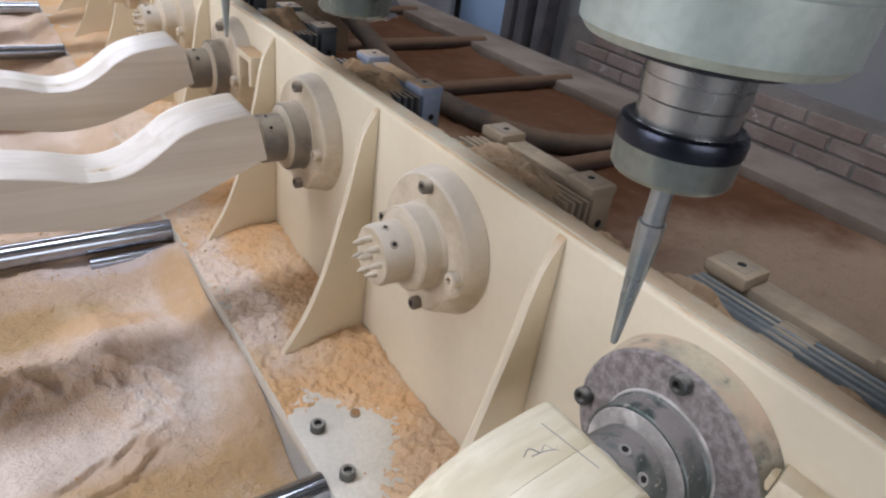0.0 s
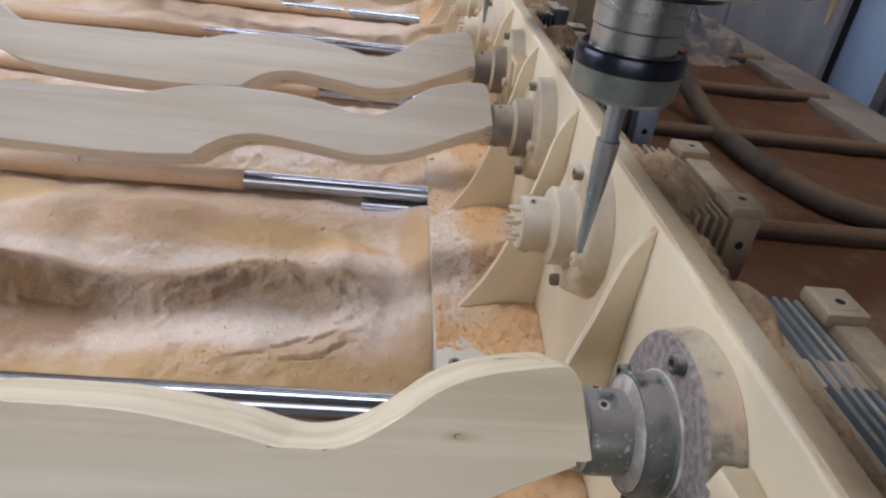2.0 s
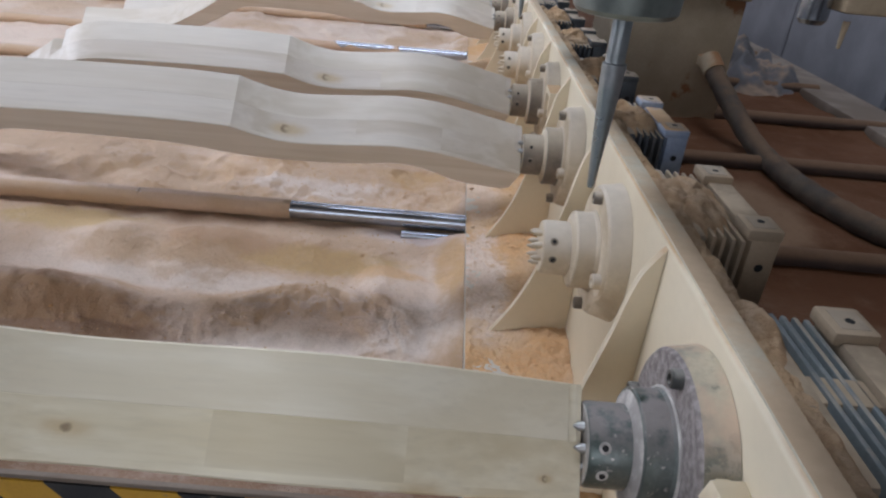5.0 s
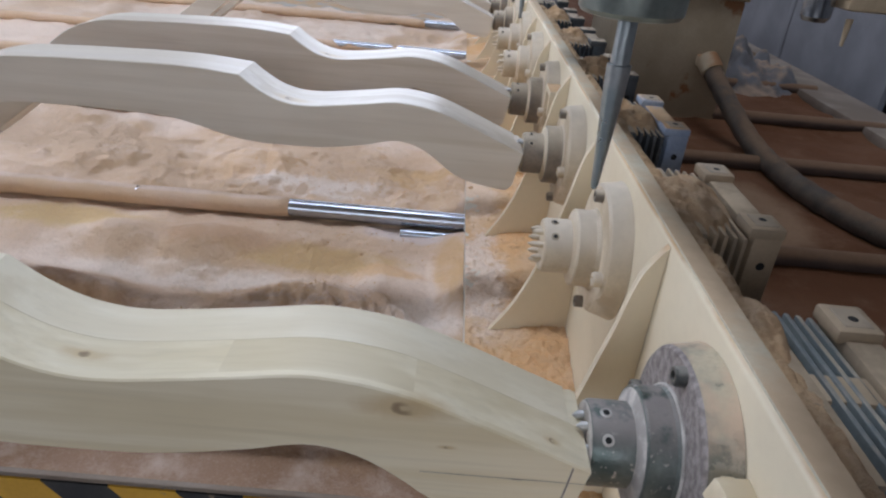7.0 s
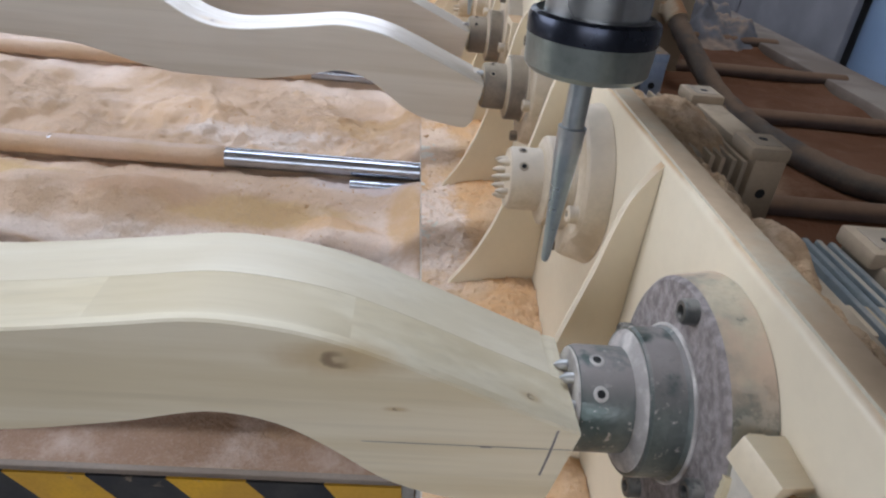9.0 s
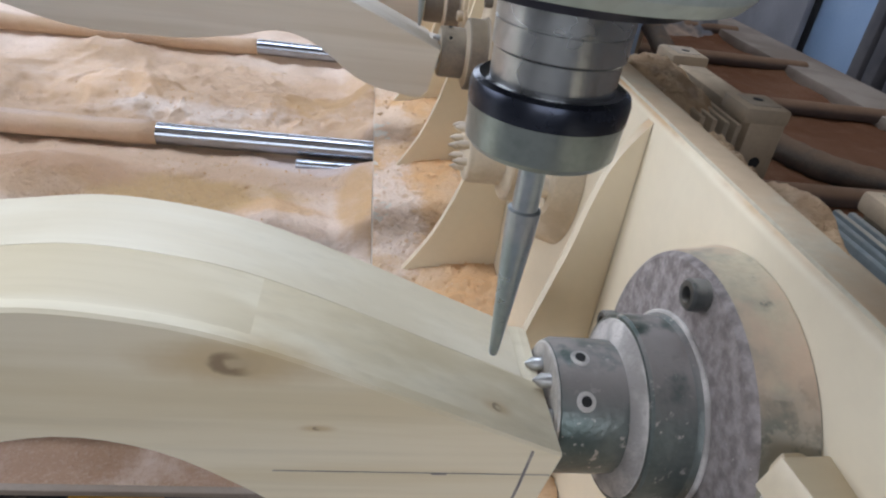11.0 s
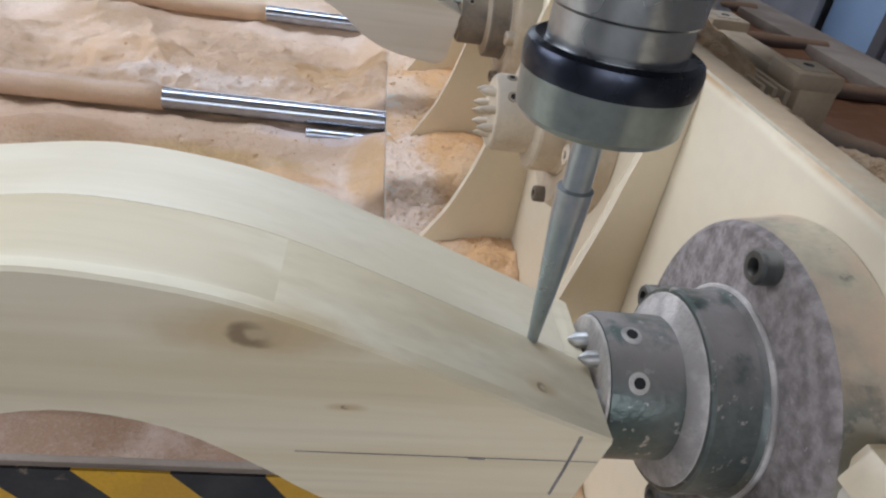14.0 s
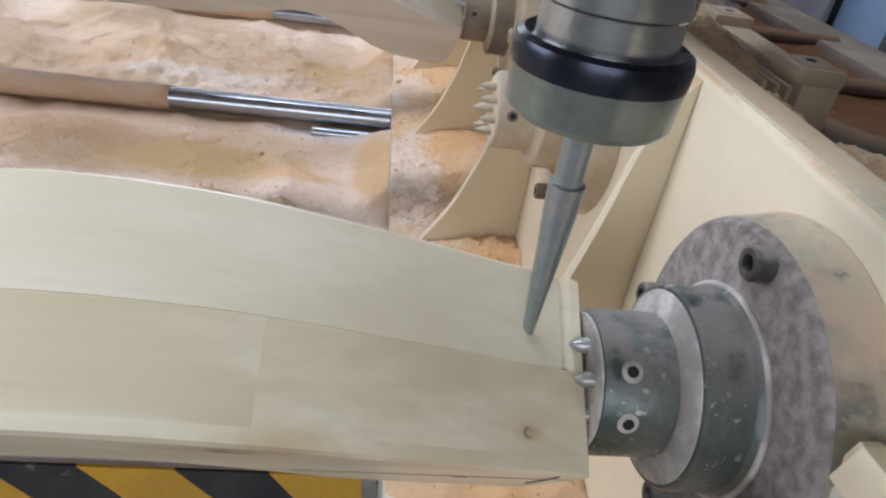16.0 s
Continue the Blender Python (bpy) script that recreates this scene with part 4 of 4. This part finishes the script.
    h += 0.030 * bell(x, y, -0.40, 0.745, 0.6, 0.06) * step(0.5, 0.7, y)
    clear = 1.0
    for ry in RODS:
        clear -= 0.9 * math.exp(-((y - ry) / 0.045) ** 2)
    h += 0.040 * math.exp(-((x + 0.145) / 0.045) ** 2) * step(0.28, 0.45, y) * max(0.0, clear)
    e = step(0.0, 0.06, y - BED_END)
    return max(0.675 + 0.002 * rough(x, y, 20, 3), 0.6975 + (h - 0.6975) * e)


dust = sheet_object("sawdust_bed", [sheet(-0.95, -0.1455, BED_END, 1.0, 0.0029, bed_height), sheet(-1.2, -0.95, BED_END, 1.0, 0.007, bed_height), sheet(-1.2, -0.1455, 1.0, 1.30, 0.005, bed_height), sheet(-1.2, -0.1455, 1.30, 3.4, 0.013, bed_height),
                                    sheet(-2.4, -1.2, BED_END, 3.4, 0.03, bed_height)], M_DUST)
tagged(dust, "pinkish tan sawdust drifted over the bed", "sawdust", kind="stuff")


def foot_height(x, y):
    """Loose dust on the foot strip: thick towards the plate and the gussets, bare in patches."""
    back = (x + 0.145) / 0.145
    h = FOOT_Z + 0.001 + 0.007 * back + 0.004 * rough(x, y, 12, 4) + 0.0035 * rough(x, y, 60, 4) + 0.0025 * rough(x, y, 150, 3)
    for g in STATIONS:
        h += 0.016 * bell(x, y, -0.03, g + 0.115, 0.06, 0.05) + 0.006 * bell(x, y, -0.08, g + 0.20, 0.06, 0.05)
    h -= (0.015 + 0.006 * rough(x, y, 22, 4)) * bell(x, y, -0.105, 0.272, 0.06, 0.08)
    return max(h, FOOT_Z - 0.003)


fd = sheet_object("sawdust_foot", [sheet(-0.1448, -0.0005, -0.3, 0.15, 0.005, foot_height), sheet(-0.1448, -0.0005, 0.15, 0.40, 0.0014, foot_height), sheet(-0.1448, -0.0005, 0.40, 0.75, 0.0025, foot_height), sheet(-0.1448, -0.0005, 0.75, 1.4, 0.005, foot_height), sheet(-0.1448, -0.0005, 1.4, 3.04, 0.012, foot_height)], M_DUST_ORANGE)
tagged(fd, "orange sawdust lying on the foot of the beam", "sawdust", kind="stuff")


def deck_height(x, y):
    h = 0.715 + 0.012 * rough(x, y, 4) + 0.004 * rough(x, y, 20)
    h += 0.03 * math.exp(-((x - 0.14) / 0.08) ** 2)
    for ry in RODS[1:]:
        h += 0.012 * math.exp(-((y - ry - 0.03) / 0.05) ** 2)
    return h


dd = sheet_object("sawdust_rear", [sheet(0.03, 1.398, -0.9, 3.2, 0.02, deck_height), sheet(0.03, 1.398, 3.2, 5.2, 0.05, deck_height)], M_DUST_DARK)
tagged(dd, "brown dust over the rear deck", "sawdust", kind="stuff")


def heap(name, cx, cy, cz, sx, sy, hgt, material, label, seed):
    """A small heap of loose dust."""
    def f(x, y):
        u, v = (x - cx) / sx, (y - cy) / sy
        d = min(1.0, u * u + v * v)
        return cz - 0.004 + (hgt + 0.004) * (1 - d) ** 0.8 * (1 + 0.6 * rough(x + seed, y, 34, 5)) + 0.0045 * rough(x, y + seed, 70, 4) * (1 - d)
    ob = sheet_object(name, [sheet(cx - sx, cx + sx, cy - sy, cy + sy, 0.0024, f)], material)
    return tagged(ob, label, "sawdust", kind="stuff")


for i, y in enumerate(STATIONS[:6]):
    if i:
        heap("sawdust_heap", 0.064, y - 0.012, 1.056, 0.040, 0.070, 0.017, M_HEAP, "heap of sawdust on a motor", i * 3.1)
    heap("sawdust_heap", 0.040, y - 0.03, 1.060, 0.018, 0.05, 0.006, M_HEAP, "heap of sawdust on a gearbox", i * 1.7)

heap("sawdust_heap", 0.041, 0.050, 1.060, 0.019, 0.045, 0.015, M_HEAP, "lumpy heap of sawdust on a gearbox", 8.8)
heap("sawdust_heap", 0.041, 0.262, 1.060, 0.018, 0.035, 0.012, M_HEAP, "lumpy heap of sawdust on a gearbox", 9.9)



def ridge_height(x, y):
    """Dust packed between the plate and the gearboxes, spilling on both."""
    u = (x - 0.021) / 0.030
    return 1.052 + (0.016 + 0.007 * rough(x, y, 26, 4) + 0.005 * rough(x, y, 80, 3)) * max(0.0, math.sin(math.pi * min(1.0, max(0.0, u)))) ** 0.6


rd = sheet_object("sawdust_ridge", [sheet(0.021, 0.051, -0.30, 1.6, 0.003, ridge_height)], M_HEAP)
tagged(rd, "ragged ridge of sawdust along the top of the beam", "sawdust", kind="stuff")

# crumbs and chips on the dust
random.seed(4)
bm = bmesh.new()
for i in range(1300):
    if i < 830:
        x, y = random.uniform(-0.14, -0.01), random.choice(STATIONS[:4]) + random.gauss(0.12 if i < 500 else 0.2, 0.06)
        z = foot_height(x, y)
    else:
        x, y = random.choice(((-0.40, 0.58), (-0.33, 0.74), (-0.78, 0.47), (-0.30, 1.0), (-0.55, 1.05), (-0.40, 0.36)))
        x, y = x + random.gauss(0, 0.09), y + random.gauss(0, 0.035)
        x = min(x, -0.15)
        z = bed_height(x, y)
    r = random.uniform(0.001, 0.0032) * (1 if random.random() > 0.06 else 1.8)
    m = Matrix.Translation((x, y, z + r * 0.2)) @ Euler([random.uniform(0, 6) for _ in range(3)]).to_matrix().to_4x4() @ Matrix.Diagonal((r, r * random.uniform(0.5, 1), r * random.uniform(0.3, 0.8), 1))
    vs = [bm.verts.new(m @ Vector(p)) for p in ((1, 0, 0), (-1, 0, 0), (0, 1, 0), (0, -1, 0), (0, 0, 1), (0, 0, -1))]
    for a in (0, 1):
        for b in (2, 3):
            for c in (4, 5):
                bm.faces.new((vs[a], vs[b], vs[c]))
tagged(part("wood_crumbs", bm, M_DUST_ORANGE, smooth=None), "loose wood crumbs scattered on the dust", "wood chips", kind="stuff")

# offcut wedged beside the first chuck, with dust round it
clamp = tagged(part("stop_block", box(-0.020, -0.0005, -0.138, -0.064, 0.925, 1.014, 0.004), M_FOOT), "small dusty steel stop block on the beam", "block")
chip = thing("wood_offcut", pose(-0.008, -0.080, 1.0225, 6, 12, 14), "small pale wood offcut lying on the stop block", "offcut")
part("block", box(-0.016, 0.014, -0.016, 0.012, -0.008, 0.008, 0.0012), M_CHIP, chip)
part("splinter", box(-0.006, 0.012, 0.0125, 0.017, -0.008, 0.003, 0.0008), M_CHIP, chip)
heap("sawdust_heap", -0.010, -0.112, 1.014, 0.010, 0.024, 0.014, M_HEAP, "heap of sawdust on the stop block", 5.5)

# ---------------------------------------------------------------- rear side
cabinet = thing("control_cabinet", pose(0, 0, 0), "rust-stained cream steel cabinet on the rear deck", "cabinet")
part("body", box(0.33, 0.70, 1.85, 2.35, 0.70, 1.10, 0.008), M_BOX, cabinet)
part("cap", box(0.32, 0.71, 1.84, 2.36, 1.10, 1.125, 0.006), M_BOX, cabinet, "cap heaped with rusty dust")
part("cable_gland", turned([(0.0, 0.035), (0.03, 0.035), (0.032, 0.025)], 24, "Z", centre=(0.62, 1.83, 0.90)), M_BOX, cabinet)
HOSE = spline([(0.62, 1.83, 0.92), (0.64, 1.72, 0.86), (0.68, 1.50, 0.765), (0.70, 1.29, 0.740), (0.74, 1.08, 0.738), (0.82, 0.95, 0.736), (1.0, 0.90, 0.73), (1.3, 0.93, 0.725)], 90)
hose = thing("suction_hose", pose(0, 0, 0), "thick dusty black hose lying on the rear deck", "hose")
part("hose_wall", tube(HOSE, lambda u: 0.029 + 0.0012 * math.sin(u * 420), 18), M_HOSE, hose, smooth=180)
part("cuff", tube(HOSE[:8], 0.035, 18), M_BOX, hose, "rusty cuff")



def cover_height(x, y):
    """A bundled sheet: a few soft humps with sharp folds."""
    h = 0.19 * bell(x, y, 0.98, 2.55, 0.09, 0.16) + 0.13 * bell(x, y, 1.14, 2.50, 0.07, 0.14, 0.4) + 0.05 * bell(x, y, 1.06, 2.40, 0.14, 0.10)
    fold = abs(rough(x + 0.4 * y, y - 0.3 * x, 9, 3))
    return 0.690 + h * (1.15 - 0.9 * fold) + 0.012 * rough(x, y, 24, 3) * min(1.0, h * 12)


cover = sheet_object("dust_cover", [sheet(0.78, 1.36, 2.12, 2.95, 0.009, cover_height)], M_COVER)
tagged(cover, "crumpled grey dust cover bundled on the rear deck", "cloth")

# brick lower wall, plaster above
brickwork = tagged(part("brick_wall", box(2.46, 2.52, -1.4, 2.6, 0.0, 0.66, 0), M_MORTAR), "brown brick dado in dark mortar below the plaster", "wall", kind="structure")
bb = mesh_of("brick", box(-0.008, 0.012, -0.117, 0.117, -0.029, 0.029, 0.004, 1), M_BRICK, 30)
random.seed(2)
for row in range(5):
    for k in range(15):
        o = new("brick", bb)
        o.parent = brickwork
        o.location = (2.458 + random.uniform(-0.003, 0.003), -1.25 + 0.25 * k + (0.125 if row % 2 else 0), 0.31 + 0.07 * row)
door = thing("door_1", pose(0, 0, 0), "pale blue sheet-metal door in the workshop wall", "door", kind="structure")
part("leaf", box(2.44, 2.50, 3.12, 3.60, 0.05, 2.2, 0.006), M_DOOR, door)
part("door_frame", box(2.42, 2.51, 3.04, 3.115, 0.0, 2.3, 0.006), M_POST, door)
for y in (2.62, 2.78, 2.90):
    p = part("post", box(2.30, 2.40, y, y + 0.08, 0, 2.6, 0.006), M_POST)
    tagged(p, "dark steel post standing against the wall", "post", "posts by the door")
panel = thing("sheet_panel", pose(0, 0, 0), "dull grey sheet panel standing behind the machine", "panel")
for y0, y1 in ((3.56, 4.97), (4.98, 6.4)):
    part("sheet", box(2.33, 2.37, y0, y1, 0.0, 2.4, 0.004), M_CLOTH, panel)
part("seam_strip", box(2.322, 2.3295, 4.945, 5.005, 0.0, 2.4, 0.002), M_CLOTH, panel)


# ---------------------------------------------------------------- what moves
TURN = [(0.0, 180), (0.5, 174), (1.0, 166), (1.5, 157), (2.0, 146), (2.5, 129), (3.0, 112), (3.5, 96), (4.0, 79), (4.2, 72), (5.2, 38), (6.0, 10), (6.3, 2), (6.6, 0), (10.0, 0), (14.0, 1), (14.5, 8), (15.0, 16), (15.5, 24), (16.0, 33)]
TIP = [(0.0, 1.112), (0.5, 1.117), (0.8, 1.122), (1.5, 1.123), (2.0, 1.128), (2.5, 1.147), (3.0, 1.153), (3.5, 1.155), (4.2, 1.162), (5.2, 1.185), (6.3, 1.195), (7.0, 1.177), (7.5, 1.159), (8.0, 1.137), (8.3, 1.112), (8.7, 1.089), (9.4, 1.054), (10.4, 1.018), (11.0, 1.012), (12.5, 1.006), (14.5, 1.003), (16.0, 1.004)]


def motions():
    for ob in legs:
        y = ob.location.y
        walk(ob, [(t, pose(0, y, AXIS_Z, a, 0, 0)) for t, a in TURN])
    for ob in noses:
        walk(ob, [(t, pose(0, 0, 0, a, 0, 0)) for t, a in TURN])
    for ob in spindles:
        y = ob.location.y
        walk(ob, [(t, pose(-0.11 - 0.0038 * (1 - step(0.8, 3.5, t)) + 0.002 * step(8.7, 11.0, t), y, z - 0.003)) for t, z in TIP])


motions()
